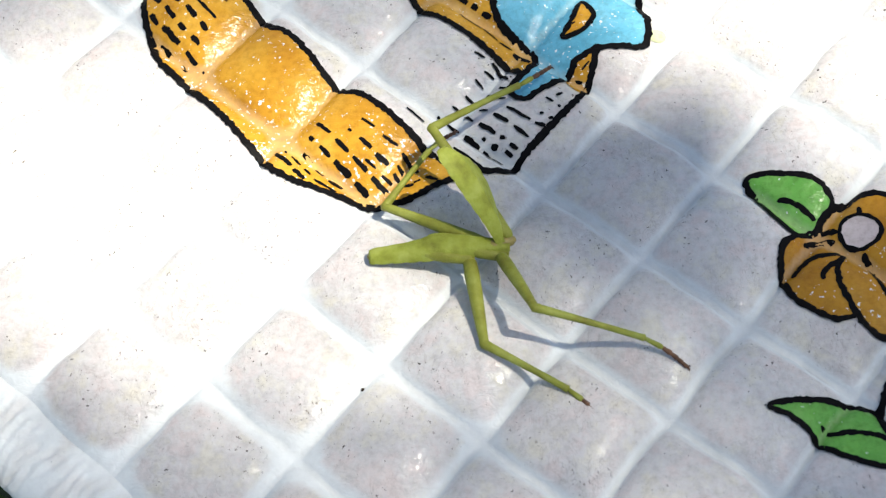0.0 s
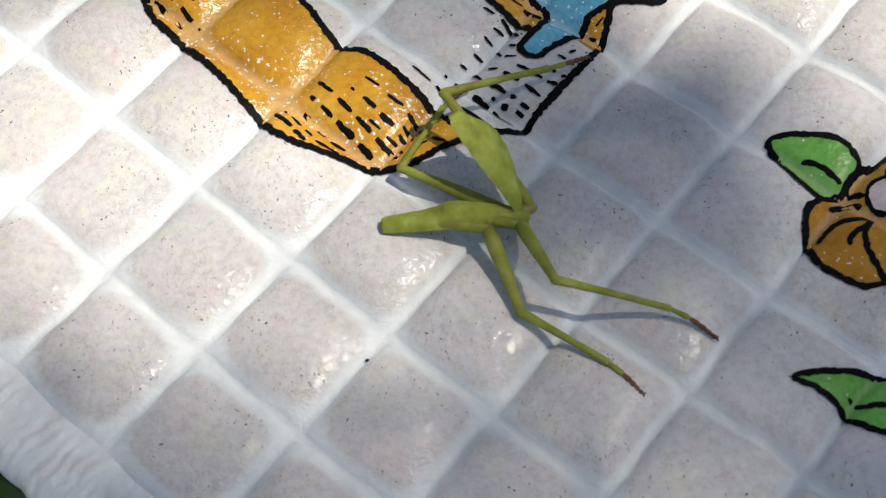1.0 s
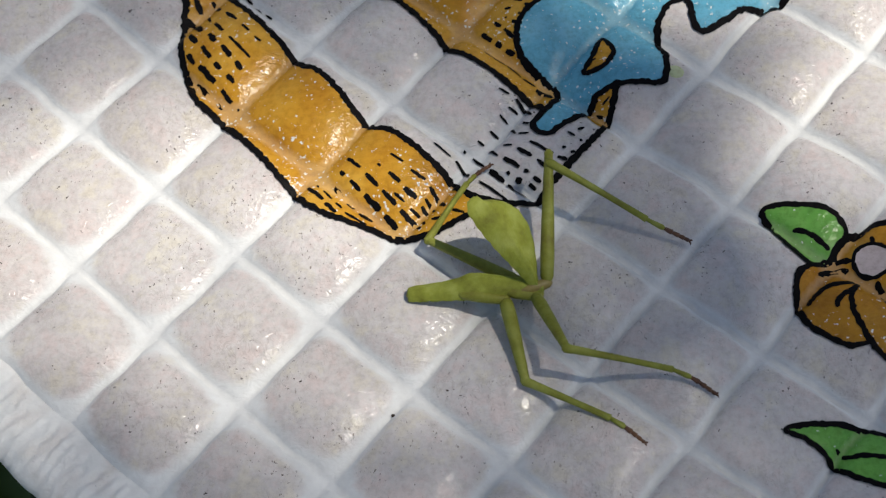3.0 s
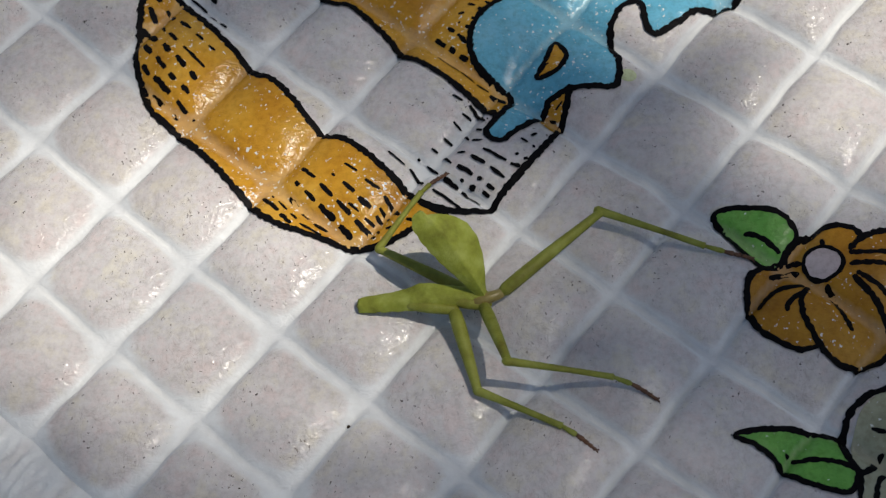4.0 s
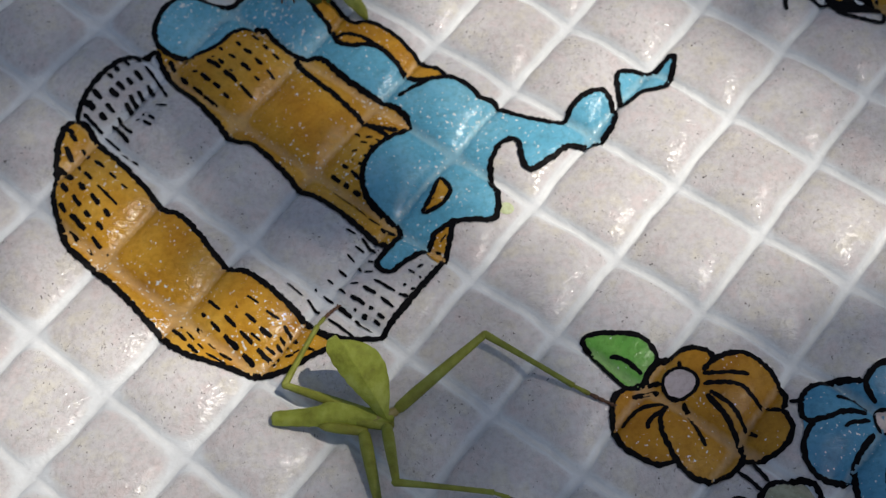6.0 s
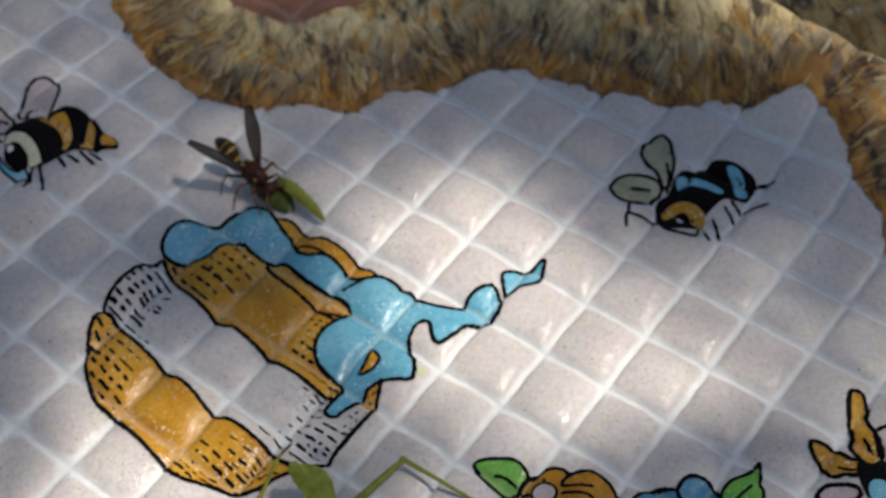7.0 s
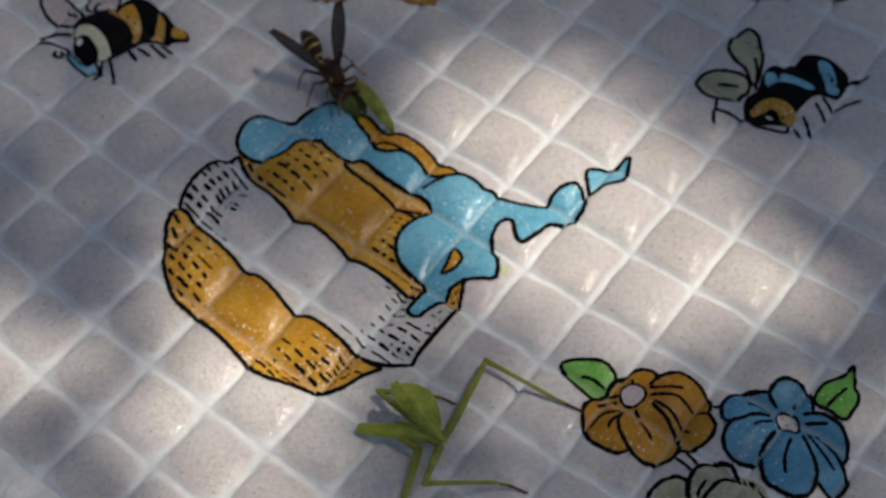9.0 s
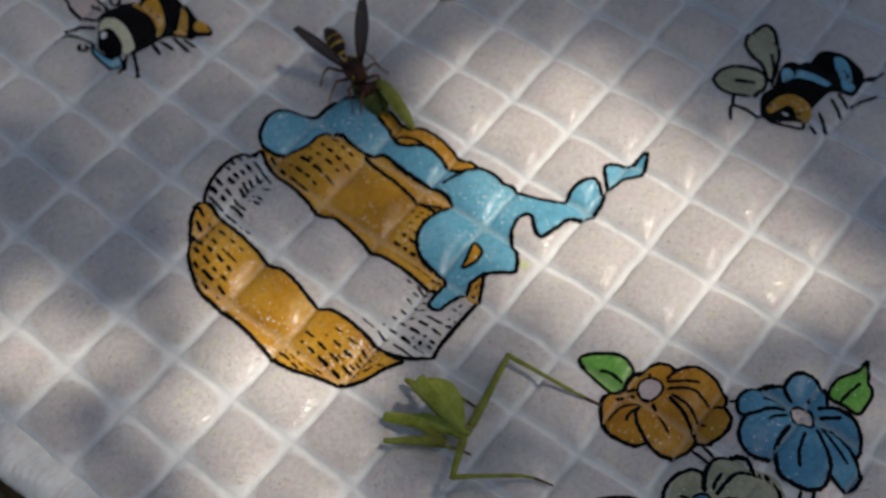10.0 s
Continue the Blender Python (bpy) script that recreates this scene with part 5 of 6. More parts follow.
    fl = part("flap", merged("flap", [(flap, 0)], [M_MANTIS_LEG]), prey, "bent bright green flap")
    fl.matrix_local = pose(1.5 * MM, 2.6 * MM, -0.2 * MM, 0, 0, 2)
    root.scale = (1.12, 1.12, 1.12)
    WASP["root"] = root
    return root


# ---- table, ground and the unseen tree overhead ----
def make_leaf_mat(name, dark, light):
    m, nt, b = node_mat(name, 0.55)
    g = nt.nodes.new("ShaderNodeNewGeometry")
    nt.links.new(ramp(nt, g.outputs["Random Per Island"], [(0.0, dark), (1.0, light)]), b.inputs["Base Color"])
    return m


M_CANOPY = make_leaf_mat("tree_leaf_green", (0.035, 0.07, 0.015), (0.08, 0.14, 0.03))
M_BARK = make_chitin("branch_bark", (0.06, 0.045, 0.03), (0.11, 0.085, 0.06), (0.18, 0.14, 0.10), 0.9, 120)
M_BLADE = make_chitin("plant_leaf_green", (0.04, 0.09, 0.014), (0.08, 0.15, 0.025), (0.13, 0.22, 0.045), 0.45, 60)
M_RIB = make_chitin("pale_leaf_rib", (0.10, 0.17, 0.04), (0.16, 0.24, 0.06), (0.22, 0.30, 0.09), 0.5, 200)
M_WOOD = make_chitin("weathered_table_wood", (0.10, 0.065, 0.04), (0.17, 0.11, 0.065), (0.24, 0.165, 0.10), 0.7, 40)


def build_setting():
    me = bpy.data.meshes.new("ground")
    bm = bmesh.new()
    bmesh.ops.create_grid(bm, x_segments=60, y_segments=60, size=1.0)
    for v in bm.verts:
        v.co.x, v.co.y = v.co.x * (1 + 60 * v.co.length ** 6), v.co.y * (1 + 60 * v.co.length ** 6)
        v.co.z = -0.45 + 0.02 * noise.noise(v.co * 6)
    bm.to_mesh(me)
    bm.free()
    m, nt, b = node_mat("dark_soil_and_grass", 0.9)
    nt.links.new(ramp(nt, noise_tex(nt, 30, 6, 0.7), [(0.35, (0.012, 0.012, 0.006)), (0.55, (0.03, 0.045, 0.012)), (0.75, (0.06, 0.09, 0.02))]), b.inputs["Base Color"])
    me.materials.append(m)
    tagged(new("ground", me), "dark soil with sparse grass below the table", "ground", kind="structure")


def box_mesh(name, u0, u1, v0, v1, z0, z1, material, bevel=0.0015):
    """A bevelled board between grid coordinates of the cloth, heights in millimetres."""
    bm = bmesh.new()
    vs = [bm.verts.new((CELL * (u + v) / RT * MM, CELL * (v - u) / RT * MM, z * MM)) for z in (z0, z1) for u, v in ((u0, v0), (u1, v0), (u1, v1), (u0, v1))]
    for f in ((3, 2, 1, 0), (4, 5, 6, 7), (0, 1, 5, 4), (1, 2, 6, 5), (2, 3, 7, 6), (3, 0, 4, 7)):
        bm.faces.new([vs[i] for i in f])
    bmesh.ops.recalc_face_normals(bm, faces=bm.faces)
    bmesh.ops.bevel(bm, geom=bm.edges[:], offset=bevel, segments=2, affect="EDGES")
    me = bpy.data.meshes.new(name)
    bm.to_mesh(me)
    bm.free()
    me.materials.append(material)
    return me


def build_table():
    root = empty("table", "low weathered wooden table under the vinyl tablecloth", "table")
    part("tabletop", box_mesh("tabletop", -12.8, 16.8, -2.3, 12.0, -24, -1.0, M_WOOD), root)
    for u in (-12, 15):
        for v in (-1.5, 10.5):
            part("leg", box_mesh("leg", u, u + 3, v, v + 1.4, -452, -23.9, M_WOOD), root)


def build_plant():
    root = empty("garden_plant", "broad dark green leaves of a plant beside the table", "plant")
    rnd = random.Random(4)
    spots = [(-62 + rnd.uniform(-25, 25), -34 + rnd.uniform(-25, 25), rnd.uniform(0, 6.28), rnd.uniform(60, 110), rnd.uniform(9, 15), rnd.uniform(150, 260)) for _ in range(9)]
    spots += [(-70, 5, -0.55, 62, 8, 262), (-66, -30, 0.25, 55, 9, 250), (-58, -55, 0.9, 60, 8, 258), (-84, -12, 0.05, 66, 10, 232), (-50, -44, 0.4, 40, 4, 240), (-92, 20, -0.5, 80, 9, 240)]
    for cx, cy, a, reach, wide, high in spots:
        v, f = [], []
        n, m = 16, 4
        for i in range(n + 1):
            t = i / n
            q = Vector((cx, cy, -450)) + Vector((math.cos(a) * reach * t * t, math.sin(a) * reach * t * t, 363 * math.sin(t * 2.0) * high / 260))
            side = Vector((-math.sin(a), math.cos(a), 0)) * wide * (math.sin(math.pi * (0.1 + 0.9 * t)) ** 0.6 + 0.02)
            for j in range(m + 1):
                k = 2 * j / m - 1
                v.append(q + side * k + Vector((0, 0, 3.0 * abs(k) + 0.5 * math.sin(i * 1.7 + j))))
        for i in range(n):
            for j in range(m):
                b = i * (m + 1) + j
                f.append((b, b + 1, b + m + 2, b + m + 1))
        leaf = part("leaf", merged("leaf", [((v, f), 0)], [M_BLADE]), root)
        mid = [v[i * (m + 1) + m // 2] + Vector((0, 0, 0.3)) for i in range(0, n + 1, 2)]
        part("midrib", merged("midrib", [(tube(mid, [0.9 - 0.08 * i for i in range(len(mid))], 6), 0)], [M_RIB]), leaf)


# sun let through the unseen tree, fitted to the view's brightness; millimetres: x, y, radius, openness
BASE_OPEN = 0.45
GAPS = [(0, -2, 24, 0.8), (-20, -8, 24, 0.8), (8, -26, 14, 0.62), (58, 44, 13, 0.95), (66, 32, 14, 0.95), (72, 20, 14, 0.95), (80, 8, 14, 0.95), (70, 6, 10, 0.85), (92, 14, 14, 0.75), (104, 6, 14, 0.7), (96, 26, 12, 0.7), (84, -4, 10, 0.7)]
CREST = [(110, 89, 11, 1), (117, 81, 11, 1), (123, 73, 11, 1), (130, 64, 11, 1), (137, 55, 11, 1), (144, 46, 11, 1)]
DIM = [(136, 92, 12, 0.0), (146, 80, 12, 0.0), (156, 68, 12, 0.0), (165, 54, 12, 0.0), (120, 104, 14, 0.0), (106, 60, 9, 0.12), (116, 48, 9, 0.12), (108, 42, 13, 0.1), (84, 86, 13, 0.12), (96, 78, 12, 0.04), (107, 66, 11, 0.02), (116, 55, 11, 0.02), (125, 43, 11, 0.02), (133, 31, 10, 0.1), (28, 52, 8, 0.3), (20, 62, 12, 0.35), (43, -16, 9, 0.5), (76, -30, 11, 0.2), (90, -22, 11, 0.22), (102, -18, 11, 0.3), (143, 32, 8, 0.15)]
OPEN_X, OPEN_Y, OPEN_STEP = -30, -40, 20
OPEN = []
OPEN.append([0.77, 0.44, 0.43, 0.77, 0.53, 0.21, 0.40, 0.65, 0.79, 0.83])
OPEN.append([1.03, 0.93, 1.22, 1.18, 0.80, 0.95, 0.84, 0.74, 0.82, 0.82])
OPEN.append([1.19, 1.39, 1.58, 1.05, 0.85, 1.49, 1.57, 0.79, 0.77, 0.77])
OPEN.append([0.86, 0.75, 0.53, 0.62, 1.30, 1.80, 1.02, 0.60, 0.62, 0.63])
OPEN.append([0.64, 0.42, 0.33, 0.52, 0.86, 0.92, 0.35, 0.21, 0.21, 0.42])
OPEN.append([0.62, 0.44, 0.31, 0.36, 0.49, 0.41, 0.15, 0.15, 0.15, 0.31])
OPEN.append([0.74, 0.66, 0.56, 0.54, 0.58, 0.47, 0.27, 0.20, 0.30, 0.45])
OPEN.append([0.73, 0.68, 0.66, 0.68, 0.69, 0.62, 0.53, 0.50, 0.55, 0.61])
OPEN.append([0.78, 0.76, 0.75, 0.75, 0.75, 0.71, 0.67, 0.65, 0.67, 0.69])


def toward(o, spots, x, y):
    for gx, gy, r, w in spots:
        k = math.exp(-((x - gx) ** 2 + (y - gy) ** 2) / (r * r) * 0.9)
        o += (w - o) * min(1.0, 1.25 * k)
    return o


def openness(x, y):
    """Share of the sun that the added foliage is set to let through to a spot of the cloth."""
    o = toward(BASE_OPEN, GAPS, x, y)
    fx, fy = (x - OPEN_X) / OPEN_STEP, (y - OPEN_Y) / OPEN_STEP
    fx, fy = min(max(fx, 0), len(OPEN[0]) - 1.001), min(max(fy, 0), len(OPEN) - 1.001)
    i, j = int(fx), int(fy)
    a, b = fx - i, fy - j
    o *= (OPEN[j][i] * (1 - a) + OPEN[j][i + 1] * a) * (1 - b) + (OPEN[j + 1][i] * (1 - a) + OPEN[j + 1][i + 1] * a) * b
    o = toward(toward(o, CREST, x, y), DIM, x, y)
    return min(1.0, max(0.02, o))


def build_canopy():
    rnd = random.Random(21)
    groups = {}
    # full foliage all round
    for i in range(-15, 22):
        for j in range(-14, 19):
            x, y = i * 15.5 + rnd.uniform(-5, 5), j * 15.5 + rnd.uniform(-5, 5)
            if -62 < x < 182 and -62 < y < 142:
                continue
            groups.setdefault((int((x + 300) // 170), int((y + 300) // 170)), []).append((x, y, 0.0215, 0.011))
    # small leaflets over the cloth, as dense as the wanted shade
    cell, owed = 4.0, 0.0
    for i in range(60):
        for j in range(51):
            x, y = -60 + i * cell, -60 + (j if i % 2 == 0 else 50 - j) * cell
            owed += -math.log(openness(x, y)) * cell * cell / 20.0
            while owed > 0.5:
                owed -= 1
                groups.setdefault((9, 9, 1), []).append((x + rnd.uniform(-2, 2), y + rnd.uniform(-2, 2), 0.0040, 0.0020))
    tree = empty("tree", "unseen leafy tree added to dapple the table with shade", "tree")
    foot, fork = Vector((2150, 620, -455)), Vector((1700, 480, 1750))
    trunk = tube([foot, foot + Vector((-30, 10, 300)), foot.lerp(fork, 0.5) + Vector((30, -20, 0)), fork], [110, 75, 62, 48], 14)
    part("trunk", merged("trunk", [(trunk, 0)], [M_BARK]), tree)
    for key, spots in sorted(groups.items()):
        far = 1.55 + (0.08 * ((key[0] * 3 + key[1] * 5) % 4) if len(key) == 2 else 0)
        v, f, tv = [], [], []
        for x, y, l, w in spots:
            c = Vector((x, y, 0)) * MM + SUN * (far + rnd.uniform(-0.05, 0.05))
            add_leaf(v, f, c, rnd, l * rnd.uniform(0.9, 1.1), w * rnd.uniform(0.9, 1.1))
            tv.append(c / MM)
        end = max(tv, key=lambda q: q.x)
        fine = len(key) == 3
        way = [fork, fork.lerp(end, 0.5) + Vector((0, 0, 90)), end]
        thick = [30, 14, 1.5]
        if fine:
            thick = [20, 2, 0.5]
        elif end.x - SUN.x * 1550 < 190:
            side = 250 if end.y - SUN.y * 1550 > 30 else -190
            way[1] = Vector((-20, side, 0)) + SUN * 1700
            thick = [26, 6, 1.0]
        limb = part("limb", merged("limb", [(tube(way, thick, 8), 0)], [M_BARK]), tree)
        tagged(part("foliage", mesh_of("foliage", v, f, M_CANOPY), limb), kind="stuff")
    build_low_twig(tree)


def add_leaf(v, f, c, rnd, l, w):
    n = (SUN + Vector((rnd.uniform(-0.3, 0.3), rnd.uniform(-0.3, 0.3), 0))).normalized()
    a = n.orthogonal().normalized()
    a.rotate(Matrix.Rotation(rnd.uniform(0, 6.28), 3, n))
    b = n.cross(a)
    k = len(v)
    for t, h in ((-1, 0), (-0.5, 0.8), (0.1, 1), (0.65, 0.6), (1, 0)):
        for q in ((-1, 0, 1) if h else (0,)):
            v.append(tuple(c + a * l * t + b * w * h * q + n * l * 0.15 * abs(q)))
    f += [(k, k + 1, k + 2), (k, k + 2, k + 3), (k + 1, k + 4, k + 5, k + 2), (k + 2, k + 5, k + 6, k + 3), (k + 4, k + 7, k + 8, k + 5), (k + 5, k + 8, k + 9, k + 6), (k + 7, k + 10, k + 8), (k + 8, k + 10, k + 9)]


def build_low_twig(tree):
    """Unseen leafy twigs, added and moved to bring and lift shade on the cloth."""
    rnd = random.Random(77)
    v, f = [], []
    for i in range(4):
        for j in range(6):
            x, y = -36 + i * 14 + rnd.uniform(-3, 3), -30 + j * 13 + rnd.uniform(-3, 3)
            add_leaf(v, f, Vector((x, y, 0)) * MM + SUN * 1.45, rnd, 0.0095, 0.005)
    end = Vector((8, 0, 0)) + SUN * 1450
    limb = part("twig", merged("twig", [(tube([Vector((1700, 480, 1750)), Vector((1250, 300, 1500)), end + Vector((60, 40, 20)), end], [12, 2.0, 0.8, 0.5], 7), 0)], [M_BARK]), tree)
    tagged(part("foliage", mesh_of("twig_foliage", v, f, M_CANOPY), limb), kind="stuff")
    DRIFT["twig"] = limb
    v, f = [], []
    for x, y in ((18, -17), (22, -23), (24, -18), (28, -12), (33, -18), (37, -11), (31, -6), (42, -18), (24, -7), (36, -24), (28, -23), (39, -4), (34, -13)):
        add_leaf(v, f, Vector((x, y, 0)) * MM + SUN * 1.40, rnd, 0.0055, 0.0028)
    end = Vector((44, -12, 0)) + SUN * 1400
    limb = part("twig", merged("sprig", [(tube([Vector((1700, 480, 1750)), Vector((1250, 280, 1450)), end + Vector((60, 40, 20)), end], [10, 1.8, 0.8, 0.5], 7), 0)], [M_BARK]), tree)
    tagged(part("foliage", mesh_of("sprig_foliage", v, f, M_CANOPY), limb), kind="stuff")
    DRIFT["sprig"] = limb
    for key, cx, cy, wx, wy, lean, count in (("spray", 113, 22, 15, 34, -0.25, 84), ("wisp", 52, 7, 14, 10, 0.0, 17)):
        v, f = [], []
        for _ in range(count):
            p, q = rnd.uniform(-1, 1), rnd.uniform(-1, 1)
            add_leaf(v, f, Vector((cx + wx * p + lean * wy * q, cy + wy * q, 0)) * MM + SUN * 1.42, rnd, 0.0055, 0.0028)
        end = Vector((cx + 8, cy, 0)) + SUN * 1420
        limb = part("twig", merged("spray", [(tube([Vector((1700, 480, 1750)), Vector((1270, 320, 1500)), end + Vector((60, 40, 20)), end], [10, 1.8, 0.8, 0.5], 7), 0)], [M_BARK]), tree)
        tagged(part("foliage", mesh_of("spray_foliage", v, f, M_CANOPY), limb), kind="stuff")
        DRIFT[key] = limb


DRIFT = {}


def build_specks():
    z = ground_z(23.5, -28.0)
    v, f = tube([(23.5, -28.0, z - 0.05), (23.5, -28.0, z + 0.1), (23.52, -27.98, z + 0.22)], [0.16, 0.2, 0.08], 9)
    tagged(new("dirt_speck", merged("dirt_speck", [((v, f), 0)], [M_WASP_DARK])), "tiny black dirt speck on the tablecloth", "speck")


def build_all():
    build_setting()
    build_table()
    build_plant()
    build_canopy()
    cloth = build_cloth()
    build_honey_pot(cloth)
    build_flower(cloth, "printed_flower", "printed ochre flower with black outlines and pale centre", "GF_FILL", ["GF_TOP", "GF_RIGHT", "GF_LOWRIGHT", "GF_MID", "GF_LEFT"], "GF_LINES", "GF_CENTRE", M_OCHRE, M_PALE, ["LEAF_A"])
    build_flower(cloth, "printed_flower", "printed deep blue flower with black outlines", "BF_FILL", ["BF_TOP", "BF_LEFT", "BF_LOWLEFT", "BF_MID", "BF_LOWRIGHT", "BF_RIGHT"], "BF_LINES", "BF_CENTRE", M_DEEP, M_PALE, ["LEAF_B"])
    build_flower(cloth, "printed_flower", "printed sage grey flower with blue centre", "WF_FILL", ["WF_LEFT", "WF_TOP", "WF_RIGHT"], "WF_LINES", "WF_CENTRE", M_SAGE, M_DEEP, ["LEAF_C"])
    build_bees(cloth)
    build_fur(cloth)
    build_mantis()
    build_wasp()
    build_specks()


build_all()


# ---- what moves ----
LEGS = {}
LEGS["swing"] = [(0.0, (38.3, -15.7, 3.6), (32.6, -6.1, 7.0), (43.7, 3.6, 3.5)),
    (0.4, (38.5, -15.9, 3.6), (32.7, -5.9, 7.0), (45.2, -0.0, 3.5)),
    (1.0, (39.1, -16.2, 3.6), (33.0, -6.9, 7.0), (44.5, -0.6, 3.5)),
    (1.6, (39.4, -16.7, 3.6), (34.1, -6.6, 7.0), (49.4, -5.3, 3.5)),
    (1.9, (39.4, -16.8, 3.6), (33.1, -7.1, 7.0), (48.3, -7.8, 3.5)),
    (2.1, (39.3, -16.8, 3.6), (33.6, -7.9, 7.0), (47.7, -8.6, 3.0)),
    (2.5, (39.3, -16.9, 3.6), (33.1, -8.3, 7.0), (46.5, -12.4, 2.5)),
    (2.7, (39.3, -17.0, 3.6), (35.6, -7.4, 7.5), (48.8, -13.9, 2.2)),
    (3.8, (39.6, -17.4, 3.6), (48.0, -10.4, 4.2), (63.2, -14.4, 1.9)),
    (4.5, (38.7, -16.8, 3.6), (49.6, -11.0, 4.2), (64.2, -17.0, 1.9)),
    (5.5, (40.0, -16.5, 3.6), (50.7, -9.5, 4.2), (63.7, -18.0, 1.9)),
    (6.2, (40.2, -16.7, 3.6), (50.7, -9.5, 4.2), (63.5, -18.4, 1.9)),
    (8.0, (41.7, -18.1, 3.6), (51.0, -9.0, 4.2), (63.8, -18.7, 1.9)),
    (9.0, (43.3, -20.2, 3.6), (51.0, -8.8, 4.2), (64.0, -18.9, 1.9)),
    (9.5, (43.0, -21.0, 3.6), (51.0, -8.9, 4.2), (63.5, -18.6, 1.9)),
    (10.0, (43.6, -20.4, 3.6), (51.2, -9.1, 4.2), (63.8, -18.7, 1.9))]
LEGS["low"] = [(0.0, (34.3, -17.1, 3.3), (34.9, -25.1, 2.8), (44.4, -33.1, 1.9)),
    (0.4, (34.5, -17.3, 3.3), (33.6, -28.1, 2.8), (39.1, -37.0, 1.9)),
    (0.6, (34.7, -17.4, 3.3), (36.0, -29.5, 2.8), (40.5, -37.6, 1.9)),
    (1.0, (35.0, -17.6, 3.3), (37.1, -25.5, 2.8), (46.3, -33.5, 1.9)),
    (1.5, (35.3, -18.1, 3.3), (36.8, -26.2, 2.8), (46.4, -33.3, 1.9)),
    (2.5, (35.3, -18.3, 3.3), (36.3, -26.7, 2.8), (46.4, -33.4, 1.9)),
    (4.5, (34.7, -18.3, 3.3), (36.2, -26.6, 2.8), (46.2, -33.2, 1.9)),
    (5.5, (36.0, -18.0, 3.3), (37.0, -26.6, 2.8), (46.3, -33.5, 1.9)),
    (8.5, (38.3, -21.4, 3.3), (38.3, -24.7, 2.8), (41.7, -29.3, 1.9)),
    (9.2, (39.2, -22.0, 3.3), (34.1, -28.9, 3.5), (36.7, -33.5, 1.9)),
    (9.5, (39.0, -22.5, 3.3), (31.6, -26.4, 3.0), (35.5, -33.4, 1.9)),
    (9.7, (39.2, -22.3, 3.3), (30.5, -22.8, 3.0), (36.8, -31.9, 1.9)),
    (9.9, (39.5, -21.9, 3.3), (31.6, -20.9, 3.0), (39.0, -23.9, 2.0)),
    (10.0, (39.6, -21.7, 3.3), (31.0, -20.3, 3.0), (40.5, -22.6, 1.6))]
LEGS["mid"] = [(0.0, (37.2, -17.1, 3.4), (39.6, -24.7, 7.5), (52.9, -29.0, 1.9)),
    (1.0, (37.9, -17.6, 3.4), (40.1, -25.3, 7.5), (53.6, -29.2, 1.9)),
    (2.5, (38.2, -18.3, 3.4), (40.4, -26.0, 7.6), (54.1, -29.4, 1.9)),
    (4.5, (37.6, -18.2, 3.4), (39.0, -26.1, 7.5), (52.7, -29.0, 1.9)),
    (5.5, (38.9, -17.9, 3.4), (39.8, -25.8, 7.6), (53.2, -29.1, 1.9)),
    (6.2, (39.1, -18.1, 3.4), (39.4, -26.0, 7.7), (53.0, -28.5, 1.9)),
    (8.5, (41.2, -21.3, 3.4), (37.0, -27.7, 8.1), (51.1, -27.3, 1.9)),
    (9.0, (42.2, -21.6, 3.4), (39.3, -29.0, 7.5), (53.4, -29.8, 1.9)),
    (9.5, (41.9, -22.4, 3.4), (39.4, -29.9, 7.6), (53.6, -29.9, 1.9)),
    (10.0, (42.5, -21.8, 3.4), (40.1, -29.4, 7.6), (54.3, -30.0, 1.9))]
LEGS["back"] = [(0.0, (36.8, -16.0, 3.0), (26.9, -10.4, 2.7), (33.2, -2.8, 1.9)),
    (1.0, (37.5, -16.5, 3.0), (27.4, -10.1, 2.7), (33.8, -2.5, 1.9)),
    (2.5, (37.8, -17.2, 3.0), (27.8, -10.4, 2.7), (34.3, -2.7, 1.9)),
    (4.5, (37.2, -17.1, 3.0), (27.9, -10.4, 2.7), (34.5, -2.9, 1.9)),
    (5.5, (38.5, -16.9, 3.0), (29.0, -11.2, 2.7), (34.5, -2.6, 1.9)),
    (6.2, (38.7, -17.1, 3.0), (28.8, -11.7, 2.7), (34.7, -2.7, 1.9)),
    (8.0, (40.2, -18.5, 3.0), (29.7, -12.5, 2.4), (33.9, -3.4, 1.9)),
    (8.3, (40.6, -19.7, 3.0), (33.4, -12.1, 4.0), (40.2, -7.9, 2.2)),
    (8.6, (41.0, -20.4, 3.0), (34.5, -12.0, 4.0), (44.3, -6.9, 2.2)),
    (9.0, (41.8, -20.6, 3.0), (34.6, -12.3, 4.0), (44.8, -14.4, 2.2)),
    (9.3, (41.7, -20.8, 3.0), (35.1, -12.9, 4.0), (43.4, -14.8, 2.2)),
    (9.6, (41.8, -20.9, 3.0), (35.1, -13.5, 4.0), (43.4, -15.7, 2.2)),
    (10.0, (42.1, -20.8, 3.0), (36.4, -13.0, 4.0), (44.3, -16.0, 2.2))]
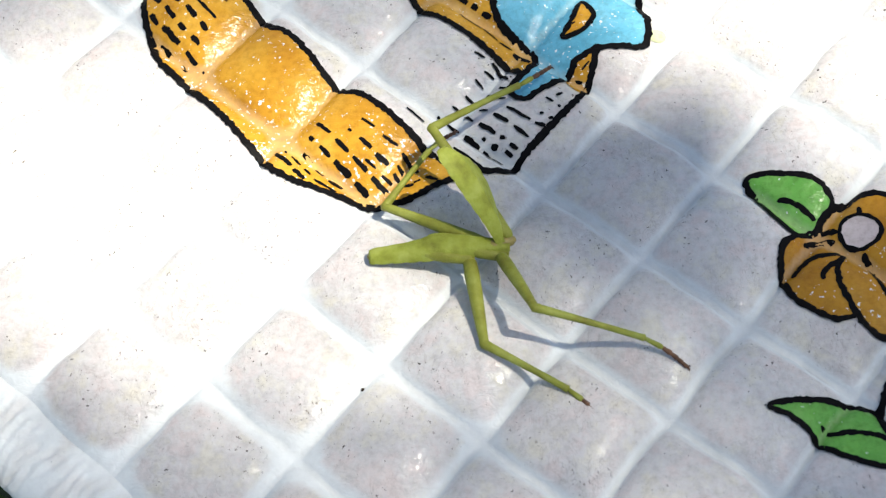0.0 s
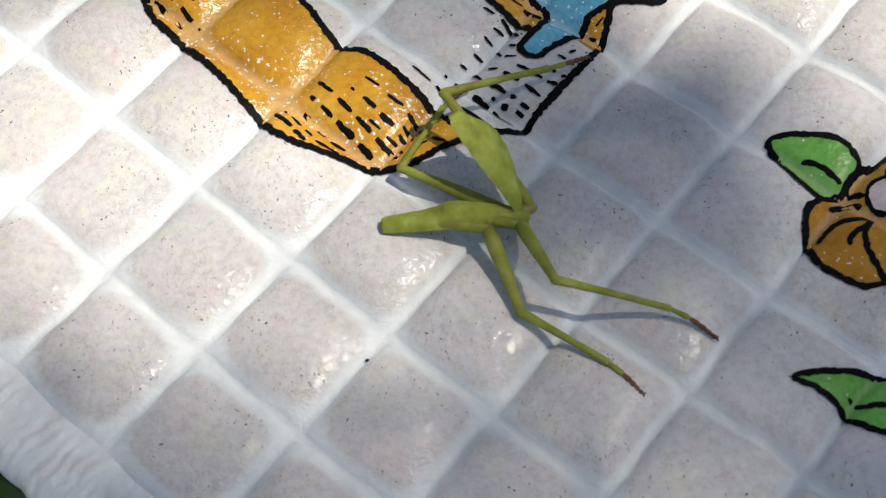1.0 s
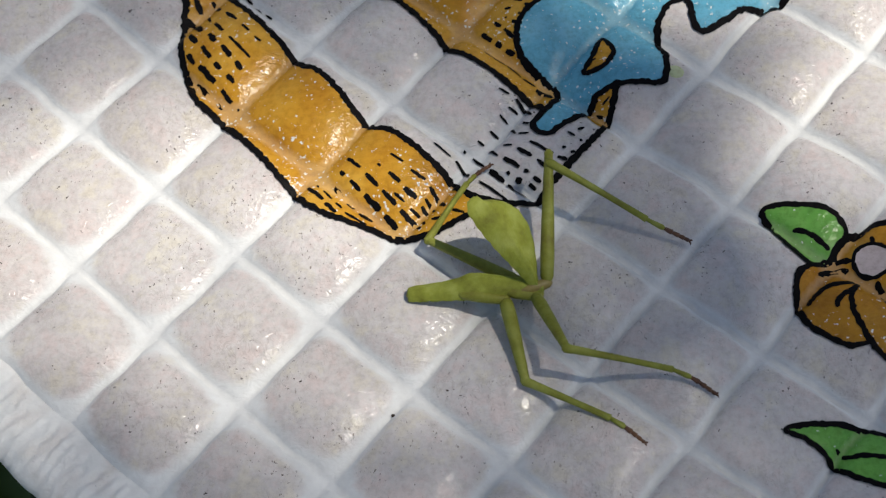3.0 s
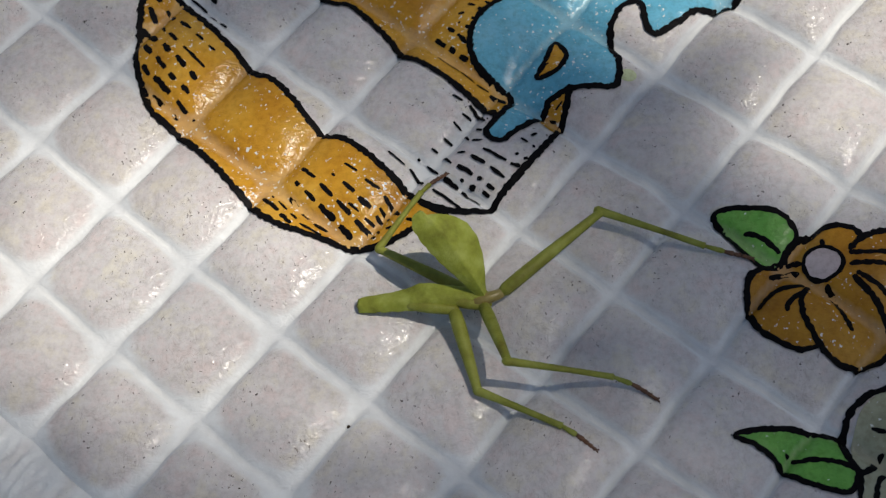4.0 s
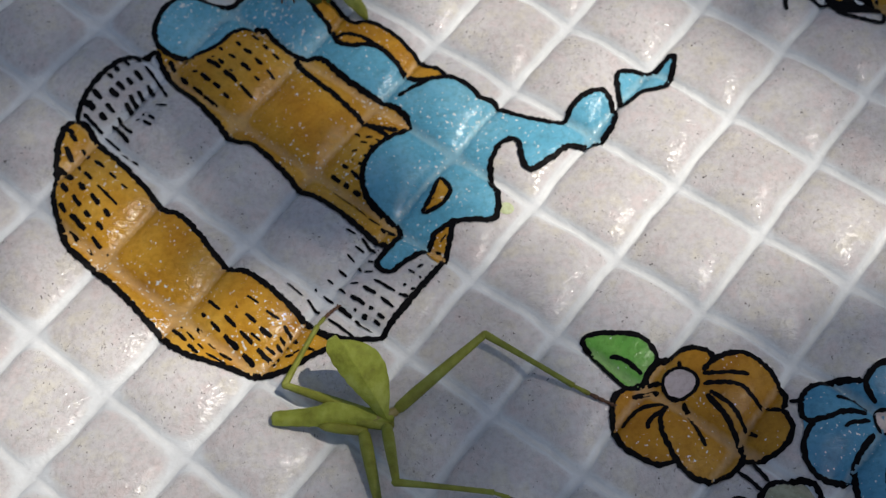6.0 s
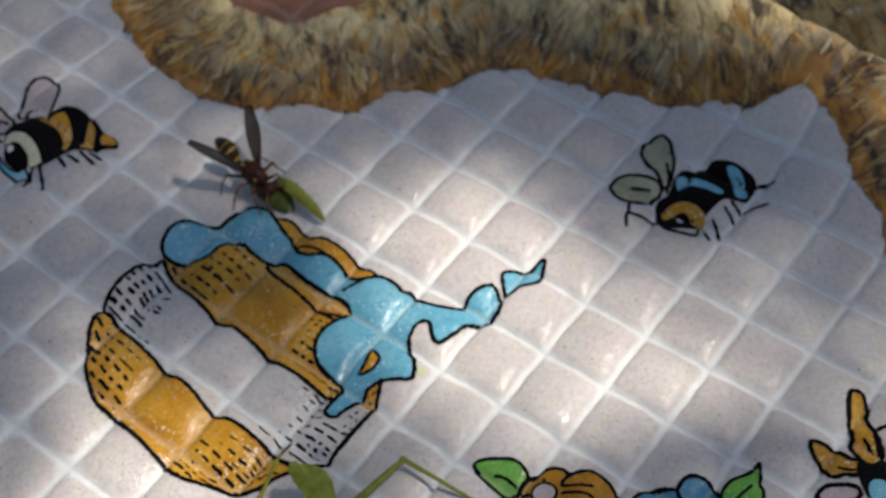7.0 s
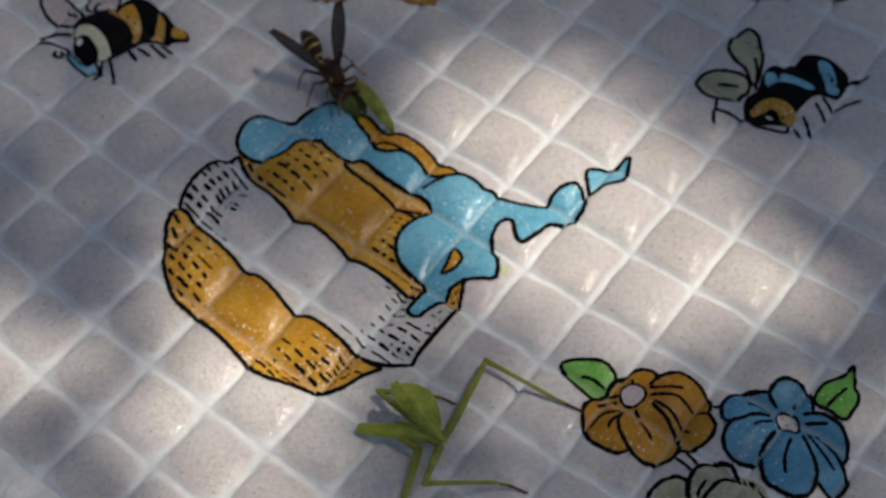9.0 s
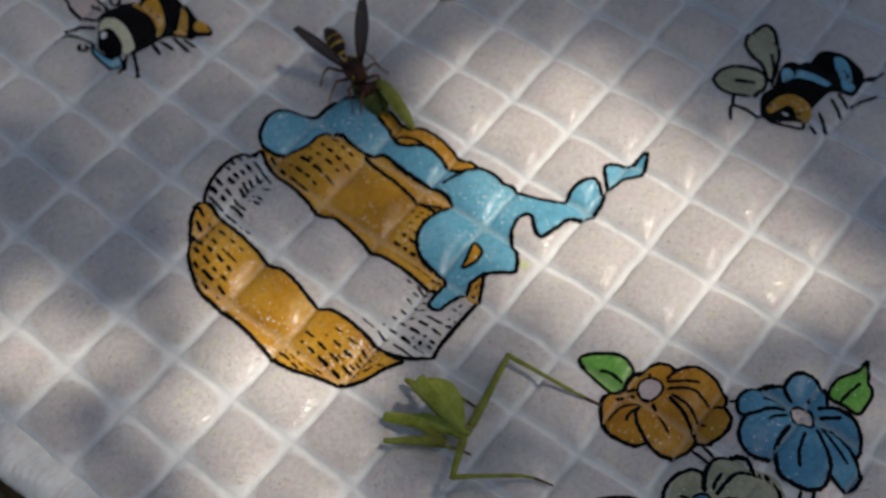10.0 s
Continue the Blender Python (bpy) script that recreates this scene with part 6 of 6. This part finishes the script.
ABDOMEN = [(0.0, (37.3, -16.3, 3.5), (32.9, -8.9, 10.8)), (1.0, (38.0, -16.8, 3.5), (33.2, -9.4, 10.8)), (1.5, (38.3, -17.3, 3.5), (33.9, -9.1, 10.8)), (2.5, (38.3, -17.5, 3.5), (33.7, -10.7, 10.8)), (4.5, (37.7, -17.4, 3.5), (33.6, -11.9, 10.8)), (5.5, (39.0, -17.2, 3.5), (35.7, -11.3, 10.8)), (6.2, (39.2, -17.4, 3.5), (35.4, -10.6, 10.8)), (8.0, (40.7, -18.8, 3.5), (36.6, -12.6, 10.8)), (8.5, (41.3, -20.6, 3.5), (36.8, -14.3, 10.8)), (9.0, (42.3, -20.9, 3.5), (37.5, -14.5, 10.8)), (9.5, (42.0, -21.7, 3.5), (37.0, -15.5, 10.8)), (10.0, (42.6, -21.1, 3.5), (38.1, -14.7, 10.8))]
TRUNK = [(0.0, (37.3, -16.3, 3.4), (24.3, -15.6, 2.8)), (1.0, (38.0, -16.8, 3.4), (24.6, -16.0, 2.7)), (1.5, (38.4, -17.3, 3.4), (24.9, -16.0, 2.8)), (2.5, (38.3, -17.5, 3.4), (25.0, -16.4, 2.7)), (4.5, (37.7, -17.4, 3.4), (25.5, -16.4, 2.8)), (5.5, (39.0, -17.1, 3.4), (27.1, -15.2, 2.8)), (6.2, (39.1, -17.4, 3.4), (27.1, -15.3, 2.8)), (8.5, (41.3, -20.5, 3.4), (30.4, -16.1, 2.8)), (9.0, (42.3, -20.8, 3.4), (30.9, -16.8, 2.8)), (9.5, (42.0, -21.6, 3.4), (30.6, -16.4, 2.8)), (10.0, (42.6, -21.0, 3.4), (31.6, -16.3, 2.8))]

COXA = {"swing": (1, 0.35, 0.05), "low": (1, -0.16, 0.0), "mid": (1, -0.2, 0.0), "back": (-0.6, 0.5, 0.0)}


def leg_rows(key, rows):
    """Rows of seconds, hip, knee direction point and foot direction point; lengths stay true."""
    f, t, c, lf, lt = MANTIS[key]
    fr, tr, cr = [], [], []
    for s, hip, knee, foot in rows:
        hip, knee, foot = Vector(hip), Vector(knee), Vector(foot)
        k = hip + (knee - hip).normalized() * lf
        fr.append((s, bone(hip, k)))
        turn = Matrix.Rotation(math.atan2(CURL[key], lt), 3, "Z")
        tr.append((s, bone(k, k + turn @ (foot - k))))
        cr.append((s, bone(hip, hip + Vector(COXA[key]) + Vector((0, -0.6 * ease((s - 7.5) / 1.0), 0)))))
    walk(f, fr)
    walk(t, tr)
    walk(c, cr)


def motions():
    for key in ("swing", "low", "mid", "back"):
        leg_rows(key, LEGS[key])
    walk(MANTIS["abdomen"], [(t, bone(a, b, (0.75 - 0.13 * min(t, 4.5) - 0.1 * ease((t - 6.0) / 2.0), 0.1 - 0.1 * min(t, 4.5) - 0.05 * ease((t - 6.0) / 2.0), 0.8 - 0.1 * ease((t - 6.0) / 2.0)))) for t, a, b in ABDOMEN])
    walk(MANTIS["trunk"], [(t, bone(Vector(a) + Vector((0.4, 0, 0)), b, (0.0, -0.25, 1))) for t, a, b in TRUNK])
    # the twigs shift so that their shade falls where the cloth is to darken
    drift = {
        "twig": [(0.0, -56, 0), (2.5, -46, 0), (4.5, -24, 0), (6.2, -18, 0), (7.5, -14, 0), (10.0, -9, 0)],
        "sprig": [(0.0, 22, 2), (2.5, 17, 0), (4.0, 25, -2), (4.6, 27, -3), (5.0, 26, -6), (5.5, 22, -9), (6.2, 12, -4), (7.6, 4, -3), (8.5, 4, -3), (9.0, 8, -3), (10.0, 11, -3)],
        "spray": [(0.0, 80, 30), (6.2, 75, 28), (7.7, 58, 20), (8.0, 40, 13), (8.5, 2, 0), (9.2, 0, 0), (10.0, 4, 6)],
        "wisp": [(0.0, -4, -11), (1.0, -3, -11), (1.7, 1, -3), (2.6, 0, 2), (4.05, 4, 0), (4.55, -1, -8), (5.0, -17, -13), (5.6, -19, -9), (6.2, -22, 12), (7.5, -26, 30), (8.4, -15, 48), (10.0, -17, 47)],
    }
    for key, rows in drift.items():
        walk(DRIFT[key], [(t, pose(x * MM, y * MM, 0)) for t, x, y in rows])
    w = WASP["root"]
    walk(w, [(0.0, pose(32.6 * MM, 49.0 * MM, 4.8 * MM, 0, 0, -58)),
             (6.2, pose(32.4 * MM, 48.6 * MM, 4.8 * MM, 0, 0, -60)),
             (7.3, pose(32.3 * MM, 51.2 * MM, 4.8 * MM, 0, 0, -52)),
             (8.5, pose(32.5 * MM, 50.0 * MM, 4.8 * MM, 0, 0, -62)),
             (10.0, pose(32.7 * MM, 48.8 * MM, 4.8 * MM, 0, 0, -66))])


motions()
